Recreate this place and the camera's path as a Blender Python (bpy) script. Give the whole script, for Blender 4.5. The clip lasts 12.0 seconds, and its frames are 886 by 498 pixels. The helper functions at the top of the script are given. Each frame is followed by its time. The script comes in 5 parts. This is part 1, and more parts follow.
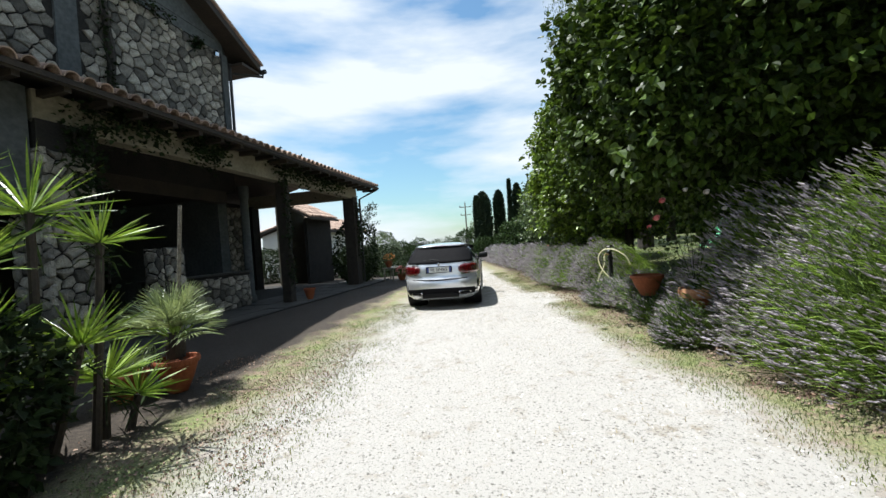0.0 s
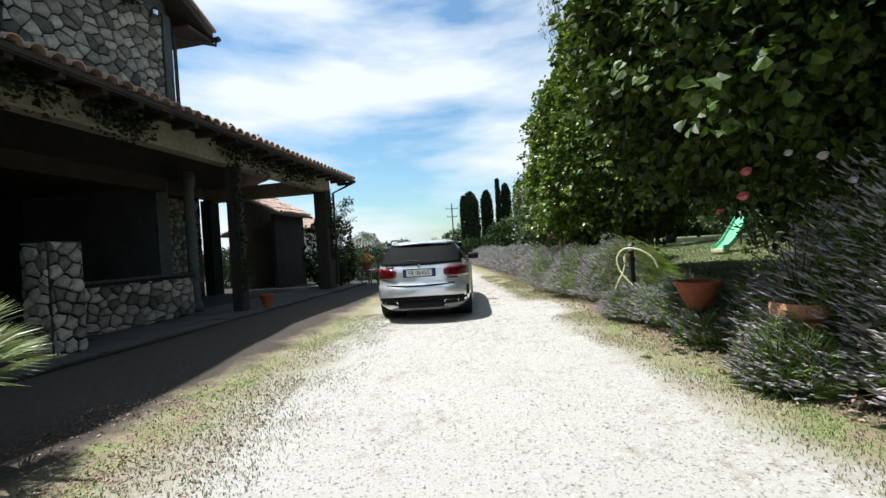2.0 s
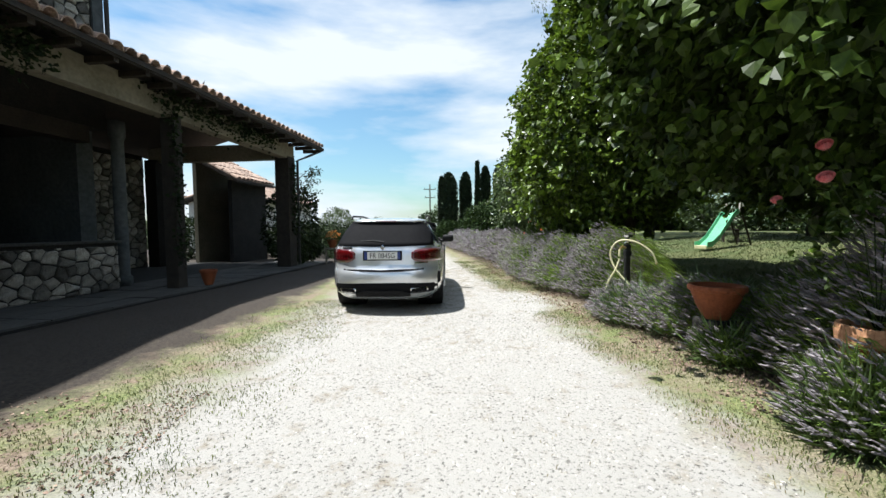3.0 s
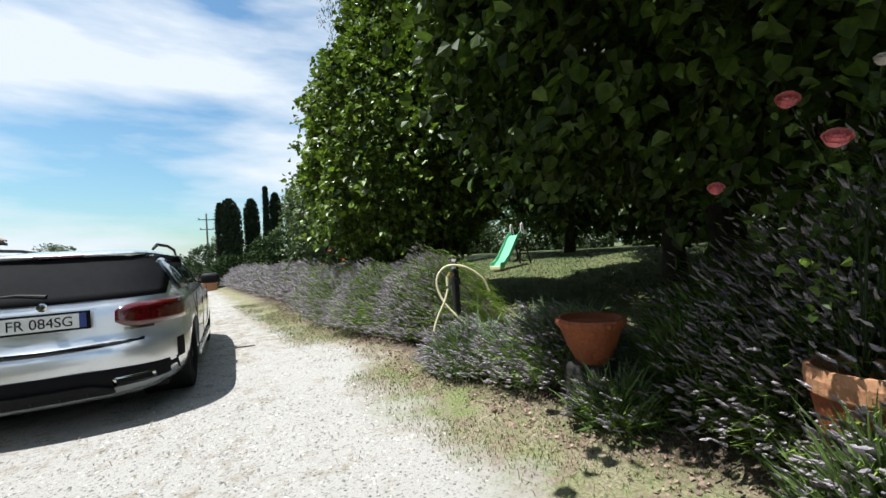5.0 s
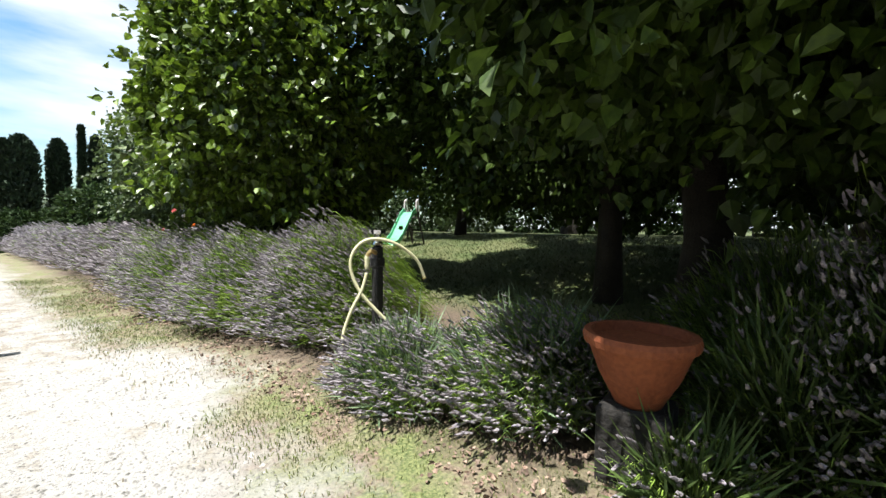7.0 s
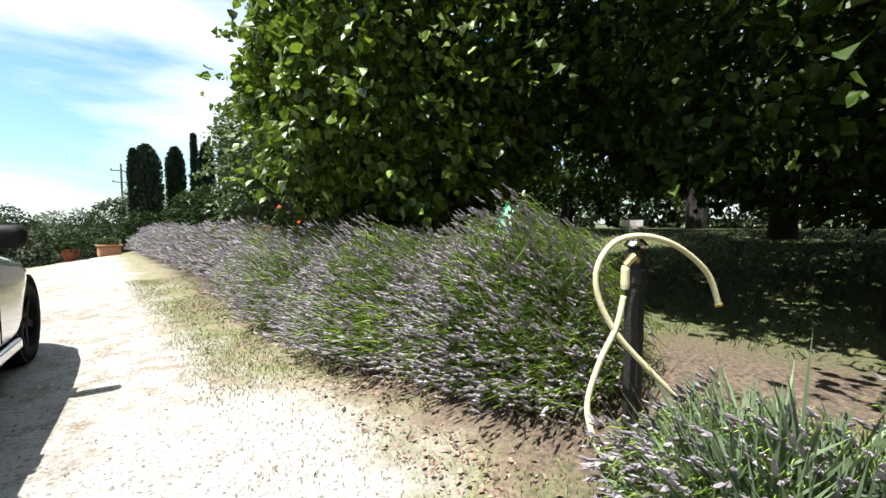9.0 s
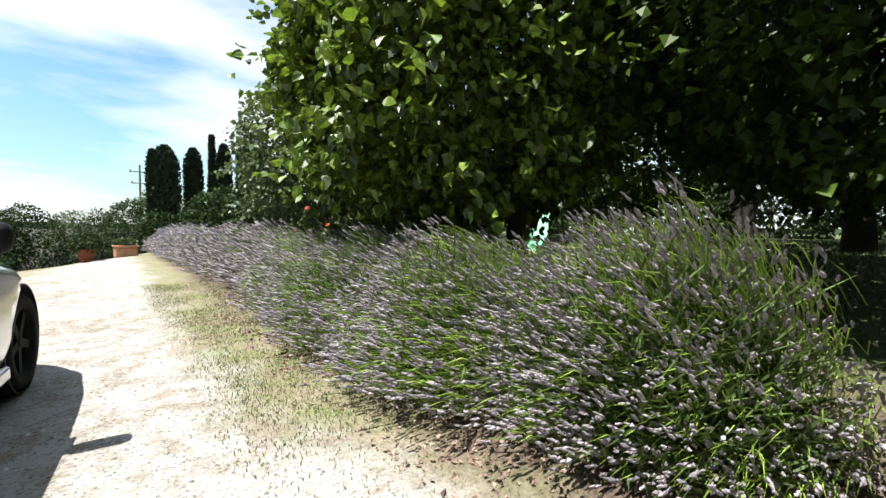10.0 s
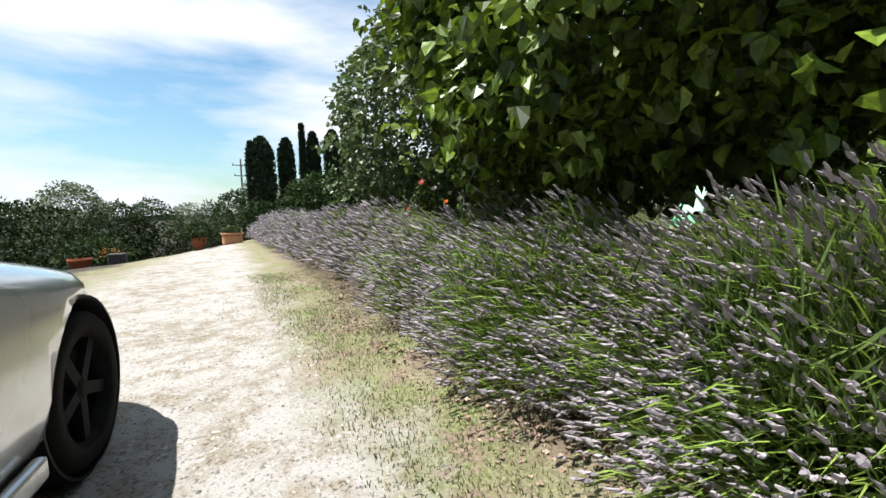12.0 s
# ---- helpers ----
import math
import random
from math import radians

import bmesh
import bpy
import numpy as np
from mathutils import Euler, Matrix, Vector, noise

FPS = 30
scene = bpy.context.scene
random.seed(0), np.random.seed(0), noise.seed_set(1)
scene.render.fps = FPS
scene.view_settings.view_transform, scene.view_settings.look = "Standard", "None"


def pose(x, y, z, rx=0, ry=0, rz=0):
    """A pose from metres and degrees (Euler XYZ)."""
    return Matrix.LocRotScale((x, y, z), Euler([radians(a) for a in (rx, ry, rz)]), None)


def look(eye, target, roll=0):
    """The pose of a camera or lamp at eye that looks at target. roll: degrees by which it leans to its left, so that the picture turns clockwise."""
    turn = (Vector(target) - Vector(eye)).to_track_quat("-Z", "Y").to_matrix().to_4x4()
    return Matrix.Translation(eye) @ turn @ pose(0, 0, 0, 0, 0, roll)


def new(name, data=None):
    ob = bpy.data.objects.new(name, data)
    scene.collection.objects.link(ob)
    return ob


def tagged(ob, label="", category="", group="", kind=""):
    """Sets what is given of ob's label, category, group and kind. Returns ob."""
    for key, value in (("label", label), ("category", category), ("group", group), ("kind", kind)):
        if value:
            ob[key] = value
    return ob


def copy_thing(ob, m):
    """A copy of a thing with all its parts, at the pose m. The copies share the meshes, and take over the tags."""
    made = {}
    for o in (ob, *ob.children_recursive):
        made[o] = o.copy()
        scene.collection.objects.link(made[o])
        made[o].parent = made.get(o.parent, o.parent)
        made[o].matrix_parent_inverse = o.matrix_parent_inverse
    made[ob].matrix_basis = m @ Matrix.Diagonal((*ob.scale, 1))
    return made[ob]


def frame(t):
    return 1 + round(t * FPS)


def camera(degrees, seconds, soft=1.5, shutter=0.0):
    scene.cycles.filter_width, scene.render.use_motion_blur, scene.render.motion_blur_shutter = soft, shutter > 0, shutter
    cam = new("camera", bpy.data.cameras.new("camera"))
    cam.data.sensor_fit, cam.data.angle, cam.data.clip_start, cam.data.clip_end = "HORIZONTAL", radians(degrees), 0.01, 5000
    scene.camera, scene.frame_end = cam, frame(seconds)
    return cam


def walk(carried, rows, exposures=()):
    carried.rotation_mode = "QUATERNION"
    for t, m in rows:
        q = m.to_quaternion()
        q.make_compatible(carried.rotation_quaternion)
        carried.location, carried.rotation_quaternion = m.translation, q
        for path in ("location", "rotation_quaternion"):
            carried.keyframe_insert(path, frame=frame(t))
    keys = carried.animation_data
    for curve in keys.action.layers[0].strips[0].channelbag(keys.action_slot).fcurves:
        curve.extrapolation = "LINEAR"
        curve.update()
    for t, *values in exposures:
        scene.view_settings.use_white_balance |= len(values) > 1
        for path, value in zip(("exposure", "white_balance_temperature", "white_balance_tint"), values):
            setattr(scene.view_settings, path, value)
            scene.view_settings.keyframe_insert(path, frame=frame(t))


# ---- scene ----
cam = camera(96.5, 12.0)
METRES, EYE, TILT, LEAN, TURN = 10.5, 1.4, 2.2, 0.0, 0.0
EXPOSURES = [(0.0, 1.0, 6100, 9), (2.5, 1.0, 6100, 9), (4.5, 1.0, 6050, 9), (5.0, 0.92, 6050, 9), (5.5, 0.76, 6050, 9), (6.0, 0.80, 6100, 9), (6.5, 1.04, 6200, 10), (7.0, 1.28, 6250, 10), (9.0, 1.42, 6300, 11), (12.0, 1.10, 6300, 11)]
ROWS = [
    (0.0, 0.0, 0.0, 0.0, -0.19, -2.67, 4.14),
    (0.5, -0.0026, 0.0406, -0.0068, 6.29, -3.58, 7.24),
    (1.0, 0.0023, 0.0755, -0.0062, 9.18, -3.03, 6.05),
    (1.5, -0.0025, 0.1207, -0.0076, 3.01, 0.24, 2.72),
    (2.0, 0.0074, 0.1643, -0.0165, -2.15, -2.37, 3.68),
    (2.5, 0.0163, 0.2136, -0.0202, -3.6, -5.44, 1.57),
    (4.5, 0.0477, 0.3879, -0.0281, -21.64, -2.11, 2.14),
    (5.0, 0.0702, 0.4251, -0.0316, -34.0, -1.35, 2.22),
    (5.5, 0.0866, 0.4591, -0.0353, -48.66, 0.12, -1.04),
    (6.0, 0.0955, 0.4863, -0.036, -57.56, -0.78, -0.07),
    (6.5, 0.1128, 0.5214, -0.0392, -55.67, -2.1, -1.13),
    (7.0, 0.1179, 0.5597, -0.0433, -51.86, -4.33, -2.23),
    (9.0, 0.1483, 0.7195, -0.0531, -41.55, -5.1, -1.26),
    (9.5, 0.1536, 0.7642, -0.0538, -37.38, -4.91, -1.5),
    (10.0, 0.1524, 0.8054, -0.0569, -39.99, -4.39, -2.05),
    (10.5, 0.154, 0.8459, -0.062, -37.24, -4.27, -0.81),
    (11.0, 0.1592, 0.8855, -0.0615, -34.26, -4.56, -1.34),
    (11.5, 0.1567, 0.9297, -0.0648, -33.32, -6.32, -0.84),
    (12.0, 0.1586, 0.968, -0.0706, -29.36, -7.28, 0.25),
]
walk(cam, [(t, pose(0, 0, EYE, TILT, LEAN, TURN) @ pose(METRES * x, METRES * y, METRES * z, 90 + pitch, roll, yaw)) for t, x, y, z, yaw, pitch, roll in ROWS],
     exposures=EXPOSURES)

# ---- world and light ----
SUN_FROM = Vector((-0.38, 0.07, 1.0)).normalized()
sun = new("sun", bpy.data.lights.new("sun", "SUN"))
sun.data.energy, sun.data.angle, sun.data.color = 5.0, radians(0.5), (1.0, 0.965, 0.90)
sun.matrix_world = look(SUN_FROM * 50, (0, 0, 0))
world = bpy.data.worlds.new("sky")
scene.world = world
world.use_nodes = True
wn, wl = world.node_tree.nodes, world.node_tree.links
sky = wn.new("ShaderNodeTexSky")
sky.sky_type, sky.sun_disc = "NISHITA", False
sky.sun_elevation = math.asin(SUN_FROM.z)
sky.sun_rotation = math.atan2(SUN_FROM.x, SUN_FROM.y)
sky.air_density, sky.dust_density, sky.ozone_density = 1.3, 0.9, 1.4
coord = wn.new("ShaderNodeTexCoord")
stretch = wn.new("ShaderNodeMapping")
stretch.inputs["Scale"].default_value = (1.0, 1.0, 4.2)
stretch.inputs["Location"].default_value = (0.9, 0.35, 0.05)
puffs = wn.new("ShaderNodeTexNoise")
puffs.inputs["Scale"].default_value, puffs.inputs["Detail"].default_value = 1.7, 7.0
puffs.inputs["Roughness"].default_value = 0.52
cover = wn.new("ShaderNodeValToRGB")
cover.color_ramp.elements[0].position, cover.color_ramp.elements[1].position = 0.41, 0.60
tint = wn.new("ShaderNodeMixRGB")
tint.inputs[2].default_value = (9.0, 9.4, 9.7, 1)
SKY_STRENGTH = 0.053
wl.new(coord.outputs["Generated"], stretch.inputs["Vector"])
wl.new(stretch.outputs["Vector"], puffs.inputs["Vector"])
wl.new(puffs.outputs["Fac"], cover.inputs["Fac"])
wl.new(cover.outputs["Color"], tint.inputs[0])
azure = wn.new("ShaderNodeMixRGB")
azure.blend_type = "MULTIPLY"
azure.inputs[0].default_value, azure.inputs[2].default_value = 1.0, (1.15, 1.42, 1.45, 1)
wl.new(sky.outputs["Color"], azure.inputs[1])
wl.new(azure.outputs["Color"], tint.inputs[1])
wl.new(tint.outputs["Color"], wn["Background"].inputs["Color"])
wn["Background"].inputs["Strength"].default_value = SKY_STRENGTH


# ---- materials ----
def surf(name, a, b, scale=6.0, rough=0.8, bump=0.2, metal=0.0, fine=9.0, vary=0.0, island=0.0, thin=0.0, spec=0.5, coat=0.0, glow=1.0):
    """Two-scale mottled surface between the colours a and b, with fine relief."""
    m = bpy.data.materials.new(name)
    m.use_nodes = True
    n, l = m.node_tree.nodes, m.node_tree.links
    p = n["Principled BSDF"]
    tc = n.new("ShaderNodeTexCoord")
    big = n.new("ShaderNodeTexNoise")
    big.inputs["Scale"].default_value, big.inputs["Detail"].default_value = scale, 5
    small = n.new("ShaderNodeTexNoise")
    small.inputs["Scale"].default_value, small.inputs["Detail"].default_value = scale * fine, 3
    for t in (big, small):
        l.new(tc.outputs["Object"], t.inputs["Vector"])
    add = n.new("ShaderNodeMath")
    add.operation = "MULTIPLY_ADD"
    add.inputs[1].default_value = 0.55
    l.new(small.outputs["Fac"], add.inputs[0])
    half = n.new("ShaderNodeMath")
    half.operation = "MULTIPLY"
    half.inputs[1].default_value = 0.45
    l.new(big.outputs["Fac"], half.inputs[0])
    l.new(half.outputs[0], add.inputs[2])
    ramp = n.new("ShaderNodeValToRGB")
    ramp.color_ramp.elements[0].position, ramp.color_ramp.elements[1].position = 0.36, 0.64
    ramp.color_ramp.elements[0].color, ramp.color_ramp.elements[1].color = (*a, 1), (*b, 1)
    l.new(add.outputs[0], ramp.inputs["Fac"])
    out = ramp.outputs["Color"]
    for amount, node, socket in ((vary, "ShaderNodeObjectInfo", "Random"), (island, "ShaderNodeNewGeometry", "Random Per Island")):
        if amount:
            src = n.new(node)
            rng = n.new("ShaderNodeMapRange")
            rng.inputs["To Min"].default_value, rng.inputs["To Max"].default_value = 1 - amount, 1 + amount
            l.new(src.outputs[socket], rng.inputs["Value"])
            hsv = n.new("ShaderNodeHueSaturation")
            l.new(rng.outputs[0], hsv.inputs["Value"])
            l.new(out, hsv.inputs["Color"])
            out = hsv.outputs["Color"]
    l.new(out, p.inputs["Base Color"])
    p.inputs["Roughness"].default_value, p.inputs["Metallic"].default_value = rough, metal
    p.inputs["Specular IOR Level"].default_value = spec
    if coat:
        p.inputs["Coat Weight"].default_value, p.inputs["Coat Roughness"].default_value = coat, 0.04
    if bump:
        bp = n.new("ShaderNodeBump")
        bp.inputs["Strength"].default_value, bp.inputs["Distance"].default_value = bump, 0.02
        l.new(small.outputs["Fac"], bp.inputs["Height"])
        l.new(bp.outputs["Normal"], p.inputs["Normal"])
    if thin:
        tr = n.new("ShaderNodeBsdfTranslucent")
        through_leaf = n.new("ShaderNodeMixRGB")
        through_leaf.blend_type = "MULTIPLY"
        through_leaf.inputs[0].default_value, through_leaf.inputs[2].default_value = 1.0, (glow, glow, glow * 0.8, 1)
        l.new(out, through_leaf.inputs[1])
        l.new(through_leaf.outputs["Color"], tr.inputs["Color"])
        mix = n.new("ShaderNodeMixShader")
        mix.inputs[0].default_value = thin
        l.new(p.outputs[0], mix.inputs[1])
        l.new(tr.outputs[0], mix.inputs[2])
        l.new(mix.outputs[0], n["Material Output"].inputs["Surface"])
    return m


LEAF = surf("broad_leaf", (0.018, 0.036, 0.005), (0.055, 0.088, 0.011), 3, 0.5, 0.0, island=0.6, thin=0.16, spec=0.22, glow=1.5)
# sunlit copy of broad_leaf: sunlight is put into this brighter leaf colour
LEAF_LIT = surf("sunlit_broad_leaf", (0.036, 0.069, 0.007), (0.13, 0.185, 0.021), 3, 0.4, 0.0, island=0.75, thin=0.18, spec=0.4, glow=2.0)
LEAF_PALE = surf("pale_leaf", (0.045, 0.075, 0.025), (0.10, 0.14, 0.05), 3, 0.45, 0.0, island=0.4, thin=0.3)
WILLOW = surf("willow_leaf", (0.06, 0.10, 0.04), (0.12, 0.17, 0.07), 3, 0.5, 0.0, island=0.4, thin=0.3)
CYPRESS = surf("cypress_needles", (0.010, 0.022, 0.008), (0.028, 0.05, 0.016), 2, 0.8, 0.0, island=0.5)
SHRUB = surf("shrub_leaf", (0.014, 0.030, 0.009), (0.05, 0.08, 0.025), 0.6, 0.7, 0.0, island=0.5, thin=0.2, spec=0.15)
OLIVE = surf("silvery_leaf", (0.08, 0.11, 0.055), (0.17, 0.2, 0.12), 0.8, 0.6, 0.0, island=0.35, thin=0.15, spec=0.15)
IVY = surf("ivy_leaf", (0.010, 0.018, 0.006), (0.026, 0.042, 0.013), 3, 0.6, 0.0, island=0.5, thin=0.2, spec=0.15)
BARK = surf("bark", (0.013, 0.010, 0.008), (0.042, 0.034, 0.025), 7, 0.9, 0.8)
LAV_STEM = surf("lavender_stem", (0.115, 0.20, 0.022), (0.28, 0.39, 0.07), 2, 0.6, 0.0, island=0.35, thin=0.2)
LAV_FOLIAGE = surf("lavender_foliage", (0.04, 0.075, 0.015), (0.105, 0.155, 0.036), 2, 0.7, 0.0, island=0.4, thin=0.15)
LAV_GREY = surf("grey_foliage", (0.08, 0.13, 0.06), (0.18, 0.24, 0.13), 2, 0.7, 0.0, island=0.3, thin=0.15)
LAV_FLOWER = surf("lavender_flower", (0.165, 0.142, 0.155), (0.36, 0.325, 0.34), 60, 0.85, 0.0, island=0.4)
LAWN = surf("lawn_blade", (0.028, 0.045, 0.010), (0.085, 0.11, 0.03), 0.7, 0.6, 0.0, island=0.4, thin=0.2)
GRASS = surf("grass_blade", (0.09, 0.125, 0.035), (0.22, 0.235, 0.09), 0.9, 0.6, 0.0, island=0.5, thin=0.25)
STRAW = surf("dry_straw", (0.19, 0.15, 0.08), (0.34, 0.285, 0.17), 0.9, 0.8, 0.0, island=0.35)
PEBBLE = surf("limestone_pebble", (0.19, 0.178, 0.155), (0.40, 0.38, 0.345), 4, 0.85, 0.2, island=0.55)
STONE = surf("rubble_stone", (0.10, 0.09, 0.072), (0.34, 0.315, 0.265), 9, 0.9, 0.7, vary=0.7)
# near black: dark joints, and veranda shade put into the wall colour
MORTAR_SHADE = surf("mortar_and_shade", (0.007, 0.006, 0.005), (0.022, 0.019, 0.015), 4, 0.95, 0.7)
PLASTER = surf("ochre_plaster", (0.16, 0.14, 0.095), (0.26, 0.23, 0.165), 1.6, 0.9, 0.25)
PLASTER_GREY = surf("grey_plaster", (0.05, 0.056, 0.056), (0.10, 0.107, 0.106), 1.4, 0.9, 0.25)
WHITEWASH = surf("whitewashed_plaster", (0.55, 0.53, 0.47), (0.7, 0.68, 0.6), 1.2, 0.9, 0.2)
TILE = surf("terracotta_tile", (0.19, 0.12, 0.085), (0.44, 0.33, 0.26), 6, 0.85, 0.4, vary=0.3, island=0.3)
TERRACOTTA = surf("terracotta_pot", (0.17, 0.04, 0.011), (0.28, 0.08, 0.026), 5, 0.75, 0.25)
PALE_CLAY = surf("pale_clay", (0.30, 0.13, 0.06), (0.46, 0.24, 0.125), 5, 0.8, 0.25)
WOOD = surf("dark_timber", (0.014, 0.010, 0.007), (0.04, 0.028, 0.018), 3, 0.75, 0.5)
GREY_WOOD = surf("weathered_timber", (0.10, 0.085, 0.065), (0.26, 0.23, 0.18), 4, 0.85, 0.6)
# paving darkened: veranda shade is put into the stone colour
SLAB = surf("shaded_terrace_stone", (0.03, 0.028, 0.026), (0.07, 0.067, 0.06), 2.5, 0.8, 0.5, vary=0.2)
PAINT = surf("silver_paint", (0.62, 0.635, 0.65), (0.66, 0.675, 0.69), 40, 0.25, 0.0, metal=0.62, coat=1.0)
DARK_GLASS = surf("tinted_glass", (0.006, 0.010, 0.014), (0.010, 0.014, 0.019), 3, 0.03, 0.0, spec=0.6, coat=0.6)
BLACK_PLASTIC = surf("black_plastic", (0.006, 0.006, 0.006), (0.014, 0.014, 0.014), 30, 0.6, 0.1, spec=0.2)
RUBBER = surf("tyre_rubber", (0.006, 0.006, 0.006), (0.014, 0.014, 0.013), 20, 0.9, 0.3, spec=0.15)
ALLOY = surf("grey_alloy", (0.006, 0.006, 0.007), (0.012, 0.012, 0.013), 20, 0.75, 0.0, spec=0.15)
CHROME = surf("chrome", (0.55, 0.55, 0.55), (0.62, 0.62, 0.62), 20, 0.15, 0.0, metal=1.0)
LAMP_RED = surf("red_lamp_lens", (0.055, 0.002, 0.003), (0.10, 0.004, 0.005), 14, 0.12, 0.0, coat=1.0)
LAMP_DARK = surf("smoked_lamp_lens", (0.05, 0.004, 0.005), (0.09, 0.006, 0.007), 14, 0.12, 0.0, coat=1.0)
PLATE_WHITE = surf("plate_white", (0.66, 0.66, 0.63), (0.74, 0.74, 0.71), 20, 0.5, 0.0)
PLATE_BLUE = surf("plate_blue", (0.015, 0.035, 0.16), (0.02, 0.045, 0.2), 20, 0.5, 0.0)
INK = surf("black_ink", (0.006, 0.006, 0.007), (0.01, 0.01, 0.011), 20, 0.8, 0.0, spec=0.08)
HOSE = surf("cream_rubber_hose", (0.50, 0.47, 0.27), (0.64, 0.60, 0.38), 8, 0.5, 0.1)
BRASS = surf("brass", (0.42, 0.31, 0.12), (0.55, 0.42, 0.18), 12, 0.35, 0.1, metal=0.9)
IRON = surf("dark_iron", (0.012, 0.012, 0.012), (0.035, 0.033, 0.03), 9, 0.6, 0.3, metal=0.3)
SLIDE_GREEN = surf("green_plastic", (0.10, 0.38, 0.20), (0.17, 0.47, 0.27), 2, 0.4, 0.05)
ROSE = surf("pink_petal", (0.72, 0.16, 0.19), (0.85, 0.34, 0.34), 14, 0.6, 0.0, island=0.2, thin=0.25)
ROSE_PALE = surf("white_petal", (0.70, 0.62, 0.60), (0.82, 0.76, 0.74), 14, 0.6, 0.0, thin=0.2)
ORANGE = surf("orange_petal", (0.75, 0.22, 0.05), (0.85, 0.40, 0.12), 14, 0.6, 0.0, thin=0.2)
YUCCA = surf("yucca_blade", (0.08, 0.16, 0.014), (0.23, 0.31, 0.045), 4, 0.4, 0.0, island=0.35, thin=0.3)
PALM = surf("fan_palm_blade", (0.12, 0.16, 0.07), (0.27, 0.31, 0.15), 4, 0.45, 0.0, island=0.35, thin=0.25)
LITTER = surf("dry_leaf_litter", (0.10, 0.055, 0.035), (0.34, 0.25, 0.19), 4, 0.9, 0.0, island=0.45)
HILL = surf("distant_wood", (0.03, 0.055, 0.028), (0.09, 0.12, 0.06), 0.05, 0.9, 0.0)


def ground_material():
    """Pale gravel drive between grassy verges, dry soil under the lavender, lawn beyond and terrace ground with the
    house shade in its colour.
    """
    m = bpy.data.materials.new("drive_and_verges")
    m.use_nodes = True
    n, l = m.node_tree.nodes, m.node_tree.links
    p = n["Principled BSDF"]
    tc = n.new("ShaderNodeTexCoord")

    def tex(scale, detail=5, rough=0.6):
        t = n.new("ShaderNodeTexNoise")
        t.inputs["Scale"].default_value, t.inputs["Detail"].default_value, t.inputs["Roughness"].default_value = scale, detail, rough
        l.new(tc.outputs["Object"], t.inputs["Vector"])
        return t.outputs["Fac"]

    def ramp(src, lo, hi, a=(0, 0, 0), b=(1, 1, 1)):
        r = n.new("ShaderNodeValToRGB")
        r.color_ramp.elements[0].position, r.color_ramp.elements[1].position = lo, hi
        r.color_ramp.elements[0].color, r.color_ramp.elements[1].color = (*a, 1), (*b, 1)
        l.new(src, r.inputs["Fac"])
        return r.outputs["Color"]

    def mix(f, a, b):
        x = n.new("ShaderNodeMixRGB")
        l.new(f, x.inputs[0])
        l.new(a, x.inputs[1])
        l.new(b, x.inputs[2])
        return x.outputs["Color"]

    def calc(op, a, b):
        x = n.new("ShaderNodeMath")
        x.operation = op
        for i, s in enumerate((a, b)):
            if isinstance(s, (int, float)):
                x.inputs[i].default_value = s
            else:
                l.new(s, x.inputs[i])
        return x.outputs[0]

    sep = n.new("ShaderNodeSeparateXYZ")
    l.new(tc.outputs["Object"], sep.inputs[0])

    def step(src, edge, soft):
        r = n.new("ShaderNodeMapRange")
        r.inputs["From Min"].default_value, r.inputs["From Max"].default_value = edge - soft, edge + soft
        l.new(src, r.inputs["Value"])
        return r.outputs[0]

    grain = tex(48, 7, 0.72)
    patchy = calc("ADD", tex(4.6, 8, 0.75), calc("MULTIPLY", calc("SUBTRACT", tex(0.8, 5, 0.65), 0.5), 0.45))
    patchy = calc("ADD", patchy, calc("MULTIPLY", step(sep.outputs["Y"], 9.5, 2.5), 0.10))
    gravel = mix(ramp(patchy, 0.55, 0.70), ramp(grain, 0.36, 0.45, (0.06, 0.056, 0.05), (0.335, 0.32, 0.295)),
                 ramp(grain, 0.38, 0.50, (0.05, 0.042, 0.03), (0.235, 0.20, 0.15)))
    grass = mix(ramp(tex(1.6), 0.40, 0.62), ramp(tex(52, 7, 0.75), 0.40, 0.60, (0.055, 0.08, 0.022), (0.22, 0.235, 0.09)),
                ramp(tex(56, 7, 0.75), 0.40, 0.60, (0.085, 0.07, 0.042), (0.33, 0.28, 0.19)))
    grass = mix(ramp(tex(3.4, 6, 0.7), 0.50, 0.60), grass, ramp(tex(44), 0.35, 0.62, (0.09, 0.062, 0.04), (0.25, 0.19, 0.135)))
    soil = ramp(tex(30), 0.35, 0.68, (0.045, 0.032, 0.022), (0.17, 0.125, 0.085))
    # darker copy of the soil colour: house shade put into the ground
    shaded_earth = ramp(tex(30), 0.35, 0.68, (0.016, 0.011, 0.007), (0.055, 0.042, 0.03))
    lawn = mix(ramp(tex(0.9), 0.42, 0.6), ramp(tex(46), 0.35, 0.65, (0.03, 0.048, 0.010), (0.085, 0.11, 0.03)),
               ramp(tex(46), 0.35, 0.65, (0.055, 0.062, 0.02), (0.13, 0.135, 0.05)))
    wob = calc("MULTIPLY", calc("SUBTRACT", tex(1.1, 6, 0.7), 0.5), 1.5)
    x = calc("ADD", sep.outputs["X"], wob)

    # the drive's right edge runs at 2.2 m, the lavender bed from 3.0 m, the lawn from 5.6 m
    # the gravel runs out to the bed where the drive passes the car
    bare = calc("MULTIPLY", step(sep.outputs["Y"], 8.7, 0.5), calc("SUBTRACT", 1.0, step(sep.outputs["Y"], 10.4, 0.6)))
    edge = calc("SUBTRACT", x, calc("MULTIPLY", bare, 0.5))
